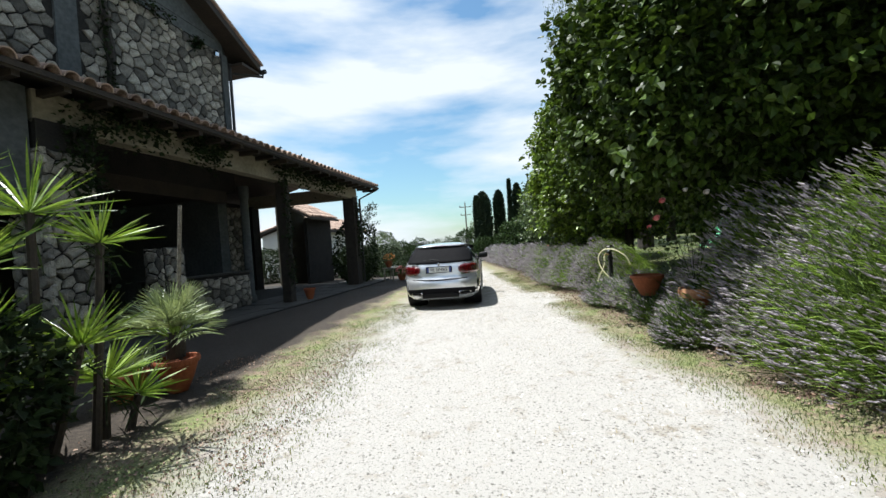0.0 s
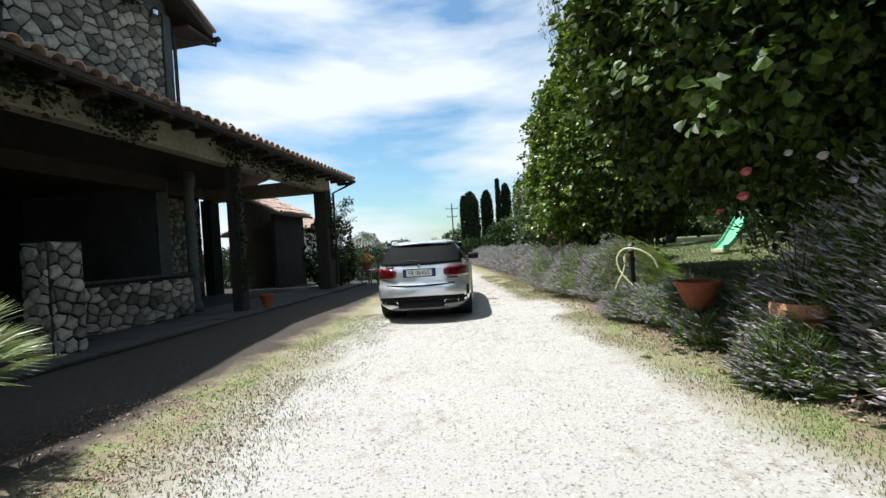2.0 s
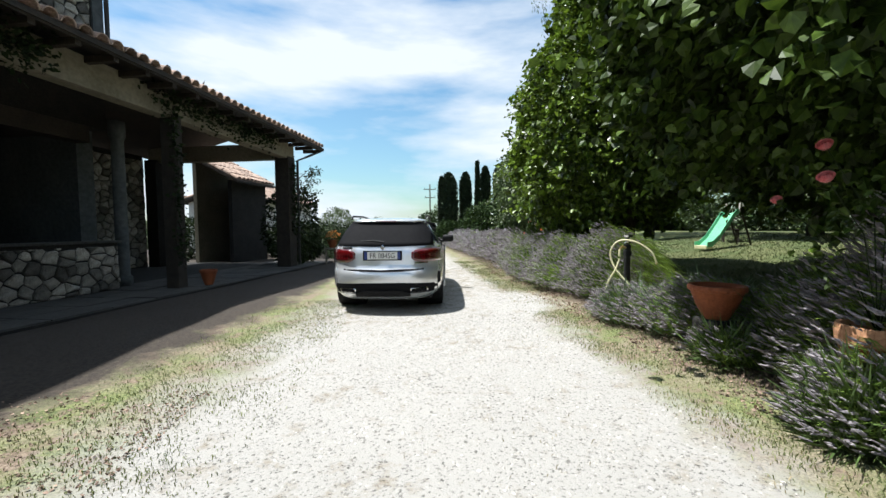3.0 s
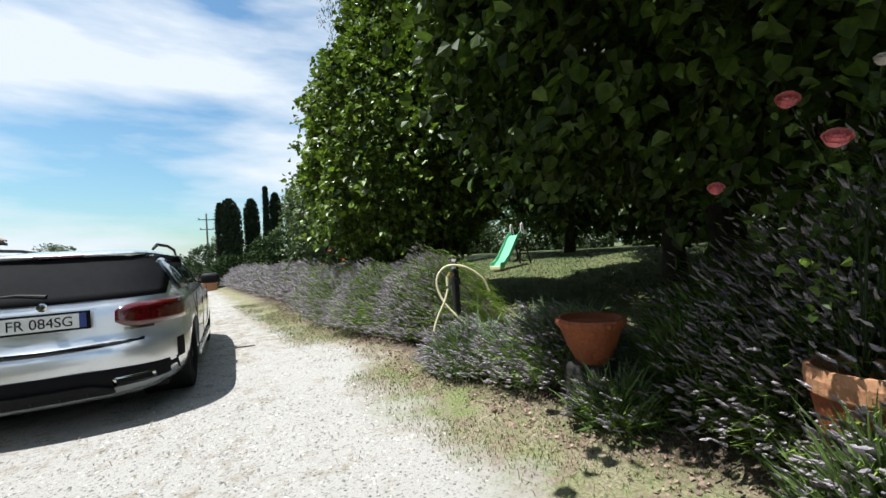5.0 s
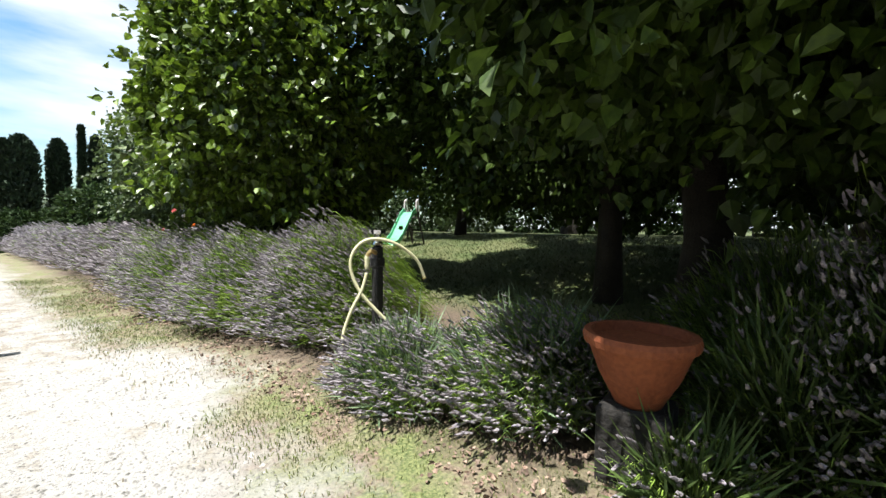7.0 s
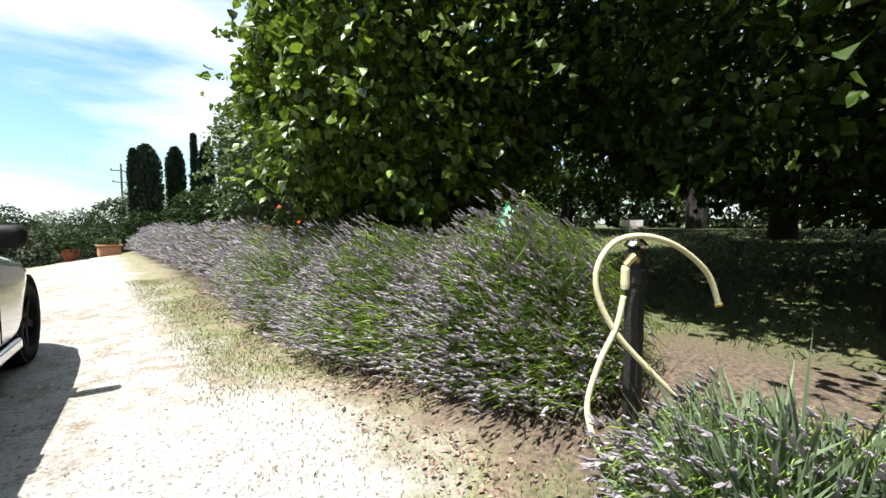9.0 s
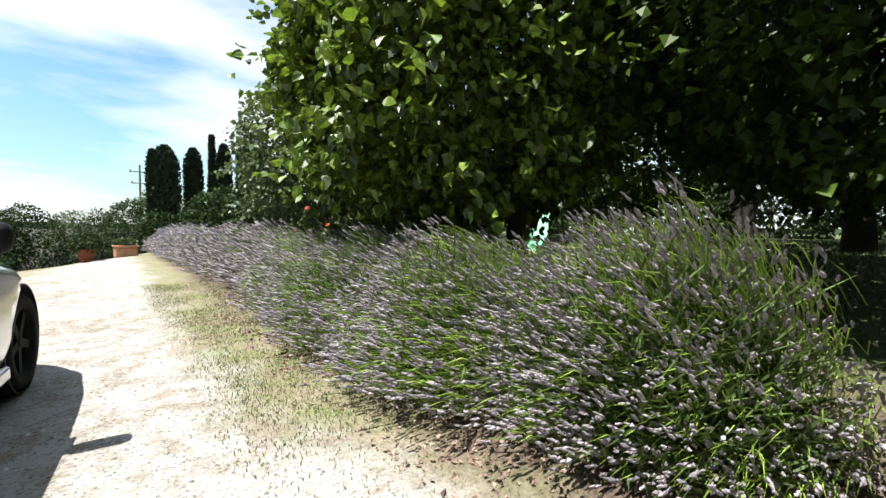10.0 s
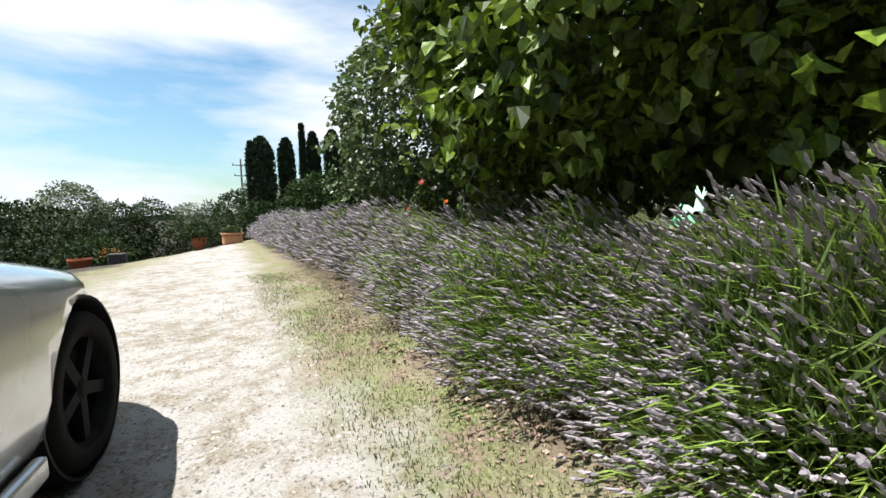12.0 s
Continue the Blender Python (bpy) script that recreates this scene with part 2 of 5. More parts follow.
    col = mix(step(edge, 2.2, 0.25), gravel, grass)
    col = mix(step(x, 2.95, 0.22), col, soil)
    col = mix(step(x, 5.6, 0.6), col, lawn)
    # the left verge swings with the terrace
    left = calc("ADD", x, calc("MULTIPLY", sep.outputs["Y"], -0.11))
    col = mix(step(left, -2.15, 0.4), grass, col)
    col = mix(step(left, -2.95, 0.2), shaded_earth, col)
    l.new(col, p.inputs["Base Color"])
    p.inputs["Roughness"].default_value = 0.95
    bp = n.new("ShaderNodeBump")
    bp.inputs["Strength"].default_value, bp.inputs["Distance"].default_value = 0.7, 0.02
    l.new(grain, bp.inputs["Height"])
    l.new(bp.outputs["Normal"], p.inputs["Normal"])
    return m


# ---- building helpers ----
def link(name, me, material, parent=None, label="", smooth=False):
    ob = new(name, me)
    if material:
        me.materials.append(material)
    if parent:
        ob.parent = parent
    if label:
        ob["label"] = label
    if smooth:
        me.shade_smooth()
    return ob


def raw(name, verts, faces, material, parent=None, label="", smooth=False):
    me = bpy.data.meshes.new(name)
    me.from_pydata([tuple(v) for v in verts], [], [tuple(f) for f in faces])
    me.update()
    return link(name, me, material, parent, label, smooth)


def part(name, bm, material, parent=None, label="", smooth=False):
    me = bpy.data.meshes.new(name)
    bmesh.ops.recalc_face_normals(bm, faces=bm.faces)
    bm.to_mesh(me)
    bm.free()
    return link(name, me, material, parent, label, smooth)


def thing(name, at=(0, 0, 0), label="", category="", group="", kind="", turn=0.0):
    ob = new(name)
    ob.location, ob.rotation_euler = at, (0, 0, turn)
    ob.empty_display_size = 0.1
    return tagged(ob, label, category, group, kind)


def box(x0, y0, z0, x1, y1, z1, bevel=0.0, bm=None):
    bm = bm or bmesh.new()
    made = bmesh.ops.create_cube(bm, size=1, matrix=Matrix.Translation(((x0 + x1) / 2, (y0 + y1) / 2, (z0 + z1) / 2)) @ Matrix.Diagonal((x1 - x0, y1 - y0, z1 - z0, 1)))
    if bevel:
        edges = {e for v in made["verts"] for e in v.link_edges}
        bmesh.ops.bevel(bm, geom=list(edges), offset=bevel, segments=2, affect="EDGES", profile=0.5)
    return bm


def lathe(profile, steps=24):
    """A turned shape from (radius, height) pairs."""
    bm = bmesh.new()
    rings = []
    for r, z in profile:
        rings.append([bm.verts.new((r * math.cos(2 * math.pi * i / steps), r * math.sin(2 * math.pi * i / steps), z)) for i in range(steps)])
    for a, b in zip(rings, rings[1:]):
        for i in range(steps):
            j = (i + 1) % steps
            bm.faces.new((a[i], a[j], b[j], b[i]))
    for r in (rings[0], rings[-1]):
        bm.faces.new(r)
    return bm


def tube(points, radii, steps=8, bm=None):
    """A tapered round limb along points."""
    bm = bm or bmesh.new()
    pts = [Vector(p) for p in points]
    last = None
    for i, p in enumerate(pts):
        d = (pts[min(i + 1, len(pts) - 1)] - pts[max(i - 1, 0)]).normalized()
        side = d.cross(Vector((0.31, 0.93, 0.17))).normalized()
        up = d.cross(side)
        ring = [bm.verts.new(p + radii[i] * (side * math.cos(2 * math.pi * k / steps) + up * math.sin(2 * math.pi * k / steps))) for k in range(steps)]
        if last:
            for k in range(steps):
                j = (k + 1) % steps
                bm.faces.new((last[k], last[j], ring[j], ring[k]))
        else:
            bm.faces.new(ring)
        last = ring
    bm.faces.new(last)
    return bm


def rods(a, b, c, width, rng):
    """Flat bent blades: a base, b middle, c tip (N x 3 each)."""
    n = len(a)
    d = c - a
    side = np.cross(d, rng.normal(size=(n, 3)))
    side /= np.linalg.norm(side, axis=1, keepdims=True) + 1e-9
    w = (np.asarray(width).reshape(-1, 1) if np.ndim(width) else width) * side
    v = np.stack([a - w * 0.7, a + w * 0.7, b - w, b + w, c], 1).reshape(-1, 3)
    k = np.arange(n)[:, None] * 5
    quads = (k + np.array([[0, 1, 3, 2]])).tolist()
    tris = (k + np.array([[2, 3, 4]])).tolist()
    return v, quads + tris


def leaf_cloud(at, out, size, rng, broad=0.42, droop=0.35, full=False):
    """Folded leaves at points, growing outwards; full ones have a rounder outline."""
    n = len(at)
    d = out + rng.normal(size=(n, 3)) * 0.75
    d[:, 2] -= droop
    d /= np.linalg.norm(d, axis=1, keepdims=True)
    side = np.cross(d, rng.normal(size=(n, 3)) * 0.7 + np.array([0, 0, 1.0]))
    side /= np.linalg.norm(side, axis=1, keepdims=True) + 1e-9
    up = np.cross(side, d)
    s = (size * rng.uniform(0.55, 1.25, n))[:, None]
    rows = ((0.26, broad), (0.66, broad * 0.72)) if full else ((0.42, broad),)
    left = [at + s * (l * d + w * side + 0.28 * w * up) for l, w in rows]
    right = [at + s * (l * d - w * side + 0.28 * w * up) for l, w in rows]
    tip = at + s * (d - 0.12 * up)
    v = np.stack([at, *left, tip, *right[::-1]], 1)
    m, k = v.shape[1], np.arange(n)[:, None] * v.shape[1]
    h = m // 2
    f = (k + np.arange(h + 1)[None]).tolist() + (k + np.array([[0, *range(h, m)]])).tolist()
    return v.reshape(-1, 3), f


def lumpy(d, seed, freq=2.2, amount=0.22):
    return np.array([1 + amount * noise.noise(Vector(q) * freq + Vector((seed * 7.3, seed * 1.7, 0))) + amount * 0.5 * noise.noise(Vector(q) * freq * 2.7 + Vector((0, seed * 3.1, 5))) for q in d])


def crown_points(n, centre, radii, seed, rng, shell=0.75, boxy=1.0, lumps=0.22):
    """Points of a lumpy crown, most of them near its skin, with their outward ways."""
    d = rng.normal(size=(n, 3))
    d /= np.linalg.norm(d, axis=1, keepdims=True)
    skin = rng.random(n) < shell
    r = np.where(skin, 1 - np.abs(rng.normal(size=n)) * 0.10, rng.random(n) ** 0.45) * lumpy(d, seed, 2.2, lumps)
    shape = np.sign(d) * np.abs(d) ** boxy
    p = np.asarray(centre) + shape * r[:, None] * np.asarray(radii)
    return p, d


# ---- ground ----
def ease(t):
    t = min(1.0, max(0.0, t))
    return t * t * (3 - 2 * t)


def gz(x, y):
    """Height of the land: level drive, a bank and a rising lawn beside it, a crest with falling land beyond."""
    z = 0.10 * ease((x - 2.6) / 1.6) + 0.86 * ease((x - 4.0) / 13.0) * ease((60 - y) / 25)
    z -= 3.2 * ease((y - 31) / 30) * ease((6 - x) / 10)
    brink = -0.933 * (x - 2.4) + 0.361 * (y - 27.0)
    z -= 2.0 * ease(brink / 9.0) * ease((x + 6.0) / 3.0) * ease((y - 19.0) / 5.0)
    z += 0.06 * ease((-2.6 + 0.12 * y - x) / 1.2) * ease((30 - y) / 6)
    near = ease((40 - abs(x)) / 20) * ease((50 - abs(y - 10)) / 20)
    return z + near * 0.025 * noise.noise(Vector((x * 0.9, y * 0.9, 0))) * (1.0 if abs(x) < 30 else 0.0)


def build_ground():
    xs = np.concatenate([[-3000, -900, -300, -120, -60, -35, -22, -15], np.arange(-11, 11.01, 0.2), [13, 15, 18, 22, 28, 40, 60, 120, 300, 900, 3000]])
    ys = np.concatenate([[-3000, -600, -150, -50, -20, -10, -5], np.arange(-2, 20.01, 0.2), np.arange(20.5, 36, 0.75), [38, 42, 47, 53, 60, 75, 110, 180, 400, 1000, 3000]])
    v = [(x, y, gz(x, y)) for y in ys for x in xs]
    w = len(xs)
    f = [(j * w + i, j * w + i + 1, (j + 1) * w + i + 1, (j + 1) * w + i) for j in range(len(ys) - 1) for i in range(w - 1)]
    tagged(raw("ground", v, f, ground_material(), smooth=True), "pale sunlit gravel drive with dry grassy verges and lawn", "ground", kind="structure")


build_ground()

# ---- the house ----
# house frame: local x runs along the wall (away from the start), local y into the house, origin at the outer corner of the end pillar
HOUSE_TURN = math.atan2(0.978, 0.208)
HOUSE_AT = (-3.35, 16.2, 0.0)


def cell(at, near, x0, x1, z0, z1):
    """The outline of the patch of a wall that lies nearer to one point than to those around it."""
    poly = [(x0, z0), (x1, z0), (x1, z1), (x0, z1)]
    for q in near:
        nx, nz = q[0] - at[0], q[1] - at[1]
        lim = (q[0] ** 2 + q[1] ** 2 - at[0] ** 2 - at[1] ** 2) / 2
        out = []
        for k, p in enumerate(poly):
            r = poly[(k + 1) % len(poly)]
            dp, dr = p[0] * nx + p[1] * nz - lim, r[0] * nx + r[1] * nz - lim
            if dp <= 0:
                out.append(p)
            if dp * dr < 0:
                t = dp / (dp - dr)
                out.append((p[0] + (r[0] - p[0]) * t, p[1] + (r[1] - p[1]) * t))
        poly = out
        if len(poly) < 3:
            return []
    return poly


def rubble(parent, x0, x1, z0, z1, y, rng, size=0.26, facing=0.0, skip=None):
    """Separate irregular stones fitted together on the face y = const of parent; facing turns the face about its left edge."""
    seeds = []
    for _ in range(int((x1 - x0 + size) * (z1 - z0 + size) / (size * size) * 14)):
        p = (rng.uniform(x0 - size / 2, x1 + size / 2), rng.uniform(z0 - size / 2, z1 + size / 2))
        gap = size * rng.choice((0.5, 0.62, 0.8, 1.0))
        if all(((p[0] - q[0]) * 0.82) ** 2 + ((p[1] - q[1]) * 1.2) ** 2 > gap * gap for q in seeds):
            seeds.append(p)
    c, s = math.cos(facing), math.sin(facing)
    for p in seeds:
        near = [q for q in seeds if q != p and abs(q[0] - p[0]) < 3 * size and abs(q[1] - p[1]) < 3 * size]
        poly = cell(p, near, x0, x1, z0, z1)
        if not poly:
            continue
        mx, mz = sum(q[0] for q in poly) / len(poly), sum(q[1] for q in poly) / len(poly)
        wide, high = max(q[0] for q in poly) - min(q[0] for q in poly), max(q[1] for q in poly) - min(q[1] for q in poly)
        if wide < 0.05 or high < 0.05 or (skip and skip(mx, mz)):
            continue
        ring = []
        for k, q in enumerate(poly):
            r = poly[(k + 1) % len(poly)]
            for t in ((0.0, 0.5) if math.dist(q, r) > size * 0.3 else (0.0,)):
                ring.append((q[0] + (r[0] - q[0]) * t - mx + rng.uniform(-0.012, 0.012), q[1] + (r[1] - q[1]) * t - mz + rng.uniform(-0.012, 0.012)))
        n = len(ring)
        fx, fz = 1 - 0.032 / wide, 1 - 0.032 / high
        out = rng.uniform(0.02, 0.05)
        v = [(a * fx, 0.02, b * fz) for a, b in ring] + [(a * fx, -out * 0.6, b * fz) for a, b in ring] + [(a * (fx - 0.035 / wide), -out + rng.uniform(-0.008, 0.008), b * (fz - 0.035 / high)) for a, b in ring]
        v.append((rng.uniform(-0.03, 0.03), -out - rng.uniform(0.0, 0.015), rng.uniform(-0.03, 0.03)))
        f = [(g * n + k, g * n + (k + 1) % n, (g + 1) * n + (k + 1) % n, (g + 1) * n + k) for g in (0, 1) for k in range(n)]
        f += [(2 * n + k, 2 * n + (k + 1) % n, 3 * n) for k in range(n)]
        ob = raw("stone", v, f, STONE, parent)
        ob.location = (x0 + (mx - x0) * c, y + (mx - x0) * s, mz)
        ob.rotation_euler = (0, 0, facing)


def tile_mesh():
    """One barrel tile, along +y, tapering."""
    bm = bmesh.new()
    rows = []
    for y, r in ((0, 0.105), (0.42, 0.085)):
        for t in (0.0, 0.016):
            rows.append([bm.verts.new(((r - t) * math.cos(a), y, (r - t) * math.sin(a))) for a in (math.pi * i / 8 for i in range(9))])
    o0, i0, o1, i1 = rows
    for a, b in ((o0, o1), (i1, i0), (i0, o0), (o1, i1)):
        for i in range(8):
            bm.faces.new((a[i], a[i + 1], b[i + 1], b[i]))
    for i in (0, 8):
        bm.faces.new((o0[i], i0[i], i1[i], o1[i]))
    me = bpy.data.meshes.new("tile")
    bmesh.ops.recalc_face_normals(bm, faces=bm.faces)
    bm.to_mesh(me)
    bm.free()
    me.materials.append(TILE)
    return me


TILE_MESH = tile_mesh()


def tiled_slope(parent, x0, x1, y0, z0, slope, rows, own_rows, rng, name="roof_tiles"):
    """Barrel tiles over a slope that rises along +y; the lowest rows are tiles of their own, the rest one mesh."""
    ang = math.atan(slope)
    src_v = np.array([v.co[:] for v in TILE_MESH.vertices])
    src_f = [tuple(p.vertices) for p in TILE_MESH.polygons]
    vs, fs = [], []
    for r in range(rows):
        for i in range(int((x1 - x0) / 0.235)):
            x = x0 + 0.1175 + i * 0.235 + rng.uniform(-0.008, 0.008)
            y, z = y0 + r * 0.36 * math.cos(ang), z0 + r * 0.36 * math.sin(ang) + 0.012 * (r % 2) + rng.uniform(0, 0.01)
            if r < own_rows:
                ob = new("tile", TILE_MESH)
                ob.parent = parent
                ob.location, ob.rotation_euler = (x, y, z), (ang - 0.03 + rng.uniform(-0.02, 0.02), 0, rng.uniform(-0.03, 0.03))
            else:
                ca, sa = math.cos(ang), math.sin(ang)
                fs += [tuple(k + len(vs) * len(src_v) for k in f) for f in src_f]
                vs.append(np.column_stack([src_v[:, 0] + x, y + src_v[:, 1] * ca - src_v[:, 2] * sa, z + src_v[:, 1] * sa + src_v[:, 2] * ca]))
    if vs:
        tagged(raw(name, np.concatenate(vs), fs, TILE, parent), kind="stuff")


def slab(points, thick, material, name, parent, label=""):
    """A plate under the four points given, of that thickness straight down."""
    bm = bmesh.new()
    top = [bm.verts.new(p) for p in points]
    low = [bm.verts.new((p[0], p[1], p[2] - thick)) for p in points]
    bm.faces.new(top)
    bm.faces.new(low[::-1])
    for i in range(4):
        j = (i + 1) % 4
        bm.faces.new((top[i], low[i], low[j], top[j]))
    return part(name, bm, material, parent, label)


def build_house():
    rng = random.Random(11)
    h = thing("farmhouse", HOUSE_AT, "rubble stone farmhouse with tiled veranda roof and ivy-grown plaster beams", "house", turn=HOUSE_TURN)
    # main block: the wall along the drive stands 1.9 m behind the veranda front and ends at x = -4.65
    # the ground floor stands back behind a deep portico added for its darkness
    wall = part("wall", box(-17.0, 1.9, 3.45, -4.65, 2.25, 8.0), MORTAR_SHADE, h, "rubble stone upper wall with plaster gable")
    part("ground_floor_wall", box(-17.0, 6.4, 0.0, -5.0, 6.75, 3.3), MORTAR_SHADE, h, "near-black inner wall of the added portico")
    part("portico_ceiling", box(-16.98, 2.25, 3.3, -5.0, 10.98, 3.42), WOOD, h, "dark boarded ceiling of the added portico")
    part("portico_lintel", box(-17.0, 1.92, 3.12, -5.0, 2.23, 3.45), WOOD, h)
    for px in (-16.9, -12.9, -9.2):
        part("portico_post", box(px, 1.93, 0.0, px + 0.32, 2.22, 3.12, 0.015), MORTAR_SHADE, h)
    part("end_wall", box(-5.0, 2.25, 0.0, -4.65, 11.0, 7.6), PLASTER_GREY, h)
    part("back_wall", box(-17.0, 11.0, 0.0, -4.65, 11.3, 7.6), PLASTER_GREY, h)
    part("near_wall", box(-17.3, 1.9, 0.0, -17.0, 11.3, 7.6), PLASTER_GREY, h)
    bm = bmesh.new()
    tri = [(-17.2, 7.9), (-4.75, 7.9), (-10.97, 10.9)]
    a = [bm.verts.new((x, 1.84, z)) for x, z in tri]
    b = [bm.verts.new((x, 2.2, z)) for x, z in tri]
    bm.faces.new(a)
    bm.faces.new(b[::-1])
    for i in range(3):
        j = (i + 1) % 3
        bm.faces.new((a[i], b[i], b[j], a[j]))
    part("gable", bm, PLASTER_GREY, h, "grey plaster gable")
    part("plaster_band", box(-16.9, 1.86, 7.6, -4.8, 1.9, 7.9), PLASTER_GREY, h)
    part("plaster_corner", box(-4.85, 1.86, 4.5, -4.62, 1.9, 7.6), PLASTER_GREY, h, "plaster quoin strip")
    part("pilaster", box(-9.2, 1.84, 4.5, -8.8, 1.9, 7.6), PLASTER_GREY, h, "bluish plaster pilaster")
    part("downpipe", tube([(-4.58, 1.82, 7.4), (-4.58, 1.82, 4.6)], [0.045, 0.045]), IRON, h)
    part("vine_stem", tube([(-8.3, 1.82, 4.6), (-8.2, 1.8, 6.0), (-8.35, 1.8, 7.5)], [0.07, 0.09, 0.06]), BARK, h)
    rubble(wall, -12.2, -4.9, 4.75, 7.6, 1.9, rng, 0.29, skip=lambda x, z: -9.3 < x < -8.7)
    # roof of the main block, sloping down along x
    for x_low, name in ((-3.75, "roof"), (-18.2, "roof")):
        slab([(-10.97, 1.25, 11.1), (x_low, 1.25, 7.65), (x_low, 11.9, 7.65), (-10.97, 11.9, 11.1)], 0.06, TILE, name, h)
        slab([(-10.97, 1.3, 11.03), (x_low - 0.08 * (1 if x_low > -10 else -1), 1.3, 7.58), (x_low - 0.08 * (1 if x_low > -10 else -1), 11.85, 7.58), (-10.97, 11.85, 11.03)], 0.2, WOOD, "roof_board", h)
    part("soffit", box(-4.62, 1.35, 7.28, -3.82, 11.8, 7.36), WOOD, h)
    part("gutter", tube([(-3.72, 1.2, 7.42), (-3.72, 12.0, 7.42)], [0.07, 0.07]), IRON, h)
    part("elbow", tube([(-3.72, 1.3, 7.40), (-3.75, 1.3, 7.25), (-4.1, 1.5, 7.18), (-4.56, 1.8, 7.1)], [0.04] * 4), IRON, h)
    part("wall_lamp", lathe([(0.02, 0), (0.09, 0.02), (0.1, 0.12), (0.06, 0.2)], 12), CHROME, h).location = (-5.2, 1.74, 7.3)
    # veranda: pillars, beams, roof
    pillar = part("pillar", box(-0.45, 0.0, 0.0, 0.0, 0.45, 3.62, 0.015), BARK, h, "dark timber-clad pillar")
    # grey plate on the dark pillar: its lit side put into colour
    part("lit_edge", box(-0.004, 0.01, 0.1, 0.012, 0.44, 3.55, 0.004), PLASTER_GREY, h, "grey plate for the lit side of the pillar")
    post = part("post", box(-5.05, 0.0, 0.0, -4.8, 0.28, 3.62, 0.02), BARK, h, "dark rough timber post")
    near = part("near_pillar", box(-10.85, 0.0, 0.0, -10.1, 0.6, 3.62), MORTAR_SHADE, h, "rubble stone pillar")
    rubble(near, -10.85, -10.1, 0.1, 3.2, 0.0, rng, 0.24)
    rubble(near, -10.85, -10.1, 0.1, 3.2, 0.6, rng, 0.24, facing=-math.pi / 2)
    part("corner_pillar", box(-16.6, 0.0, 0.0, -16.0, 0.6, 3.62), MORTAR_SHADE, h)
    part("beam", box(-10.85, 0.02, 3.55, -0.0, 0.32, 4.05, 0.02), PLASTER, h, "ochre plaster beam grown with ivy")
    part("beam", box(-0.3, 0.32, 3.55, -0.02, 5.0, 4.05, 0.02), PLASTER, h)
    back = part("veranda_back_wall", box(-4.62, 5.05, 0.0, -0.45, 5.35, 3.75), MORTAR_SHADE, h, "dark rubble back wall of the veranda")
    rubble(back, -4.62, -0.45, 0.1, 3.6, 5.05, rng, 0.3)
    part("far_pillar", box(-0.45, 4.6, 0.0, 0.0, 5.0, 3.62), MORTAR_SHADE, h)
    # plaster front with an arch at the near end
    bm = bmesh.new()
    arch = [(-16.4 + 5.0 * (0.5 - 0.5 * math.cos(math.pi * i / 14)), 2.3 + 0.75 * math.sin(math.pi * i / 14)) for i in range(15)]
    outline = [(-16.6, 2.3), *arch, (-10.9, 2.3), (-10.9, 4.05), (-16.6, 4.05)]
    f = [bm.verts.new((x, 0.05, z)) for x, z in outline]
    g = [bm.verts.new((x, 0.5, z)) for x, z in outline]
    bm.faces.new(f)
    bm.faces.new(g[::-1])
    for i in range(len(f)):
        j = (i + 1) % len(f)
        bm.faces.new((f[i], g[i], g[j], f[j]))
    part("arch_wall", bm, PLASTER_GREY, h, "grey plaster wall over an arch")
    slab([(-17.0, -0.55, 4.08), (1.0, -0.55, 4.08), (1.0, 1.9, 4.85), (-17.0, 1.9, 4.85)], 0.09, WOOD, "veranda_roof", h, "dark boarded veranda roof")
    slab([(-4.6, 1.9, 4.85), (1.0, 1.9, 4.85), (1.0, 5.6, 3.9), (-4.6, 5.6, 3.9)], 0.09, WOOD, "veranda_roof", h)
    tiles = part("roof_edge", box(-17.0, -0.58, 4.02, 1.0, -0.54, 4.10), WOOD, h)
    tiled_slope(tiles, -17.0, 1.0, -0.62, 4.10, 0.314, 7, 2, rng)
    for i in range(31):
        x = -16.6 + i * 0.58
        part("rafter", box(x, -0.5, 3.93, x + 0.09, 0.1, 4.03), WOOD, h)
    part("veranda_downpipe", tube([(0.85, -0.55, 4.0), (0.6, -0.2, 3.78), (0.1, -0.04, 3.55), (0.06, -0.05, 0.2)], [0.04] * 4), IRON, h)
    # inner column, low wall and pier
    part("column", lathe([(0.16, 0.1), (0.16, 0.3), (0.12, 0.34), (0.115, 3.2), (0.15, 3.3), (0.15, 3.6)], 16), PLASTER_GREY, h, "round plaster column", smooth=True).location = (-4.75, 1.55, 0)
    low = part("low_wall", box(-8.2, 1.2, 0.0, -5.2, 1.5, 1.05), MORTAR_SHADE, h)
    rubble(low, -8.2, -5.2, 0.1, 1.0, 1.2, rng, 0.26)
    part("wall_cap", box(-8.25, 1.14, 1.05, -5.15, 1.56, 1.10, 0.01), SLAB, h)
    pier = part("pier", box(-8.95, 0.05, 0.0, -8.5, 0.5, 1.75), MORTAR_SHADE, h, "broken rubble stone pier")
    rubble(pier, -8.95, -8.5, 0.1, 1.75, 0.05, rng, 0.24)
    rubble(pier, -8.95, -8.5, 0.1, 1.75, 0.5, rng, 0.24, facing=-math.pi / 2)
    return h


house = build_house()


def to_world(x, y, z):
    c, s = math.cos(HOUSE_TURN), math.sin(HOUSE_TURN)
    return Vector((HOUSE_AT[0] + x * c - y * s, HOUSE_AT[1] + x * s + y * c, z))


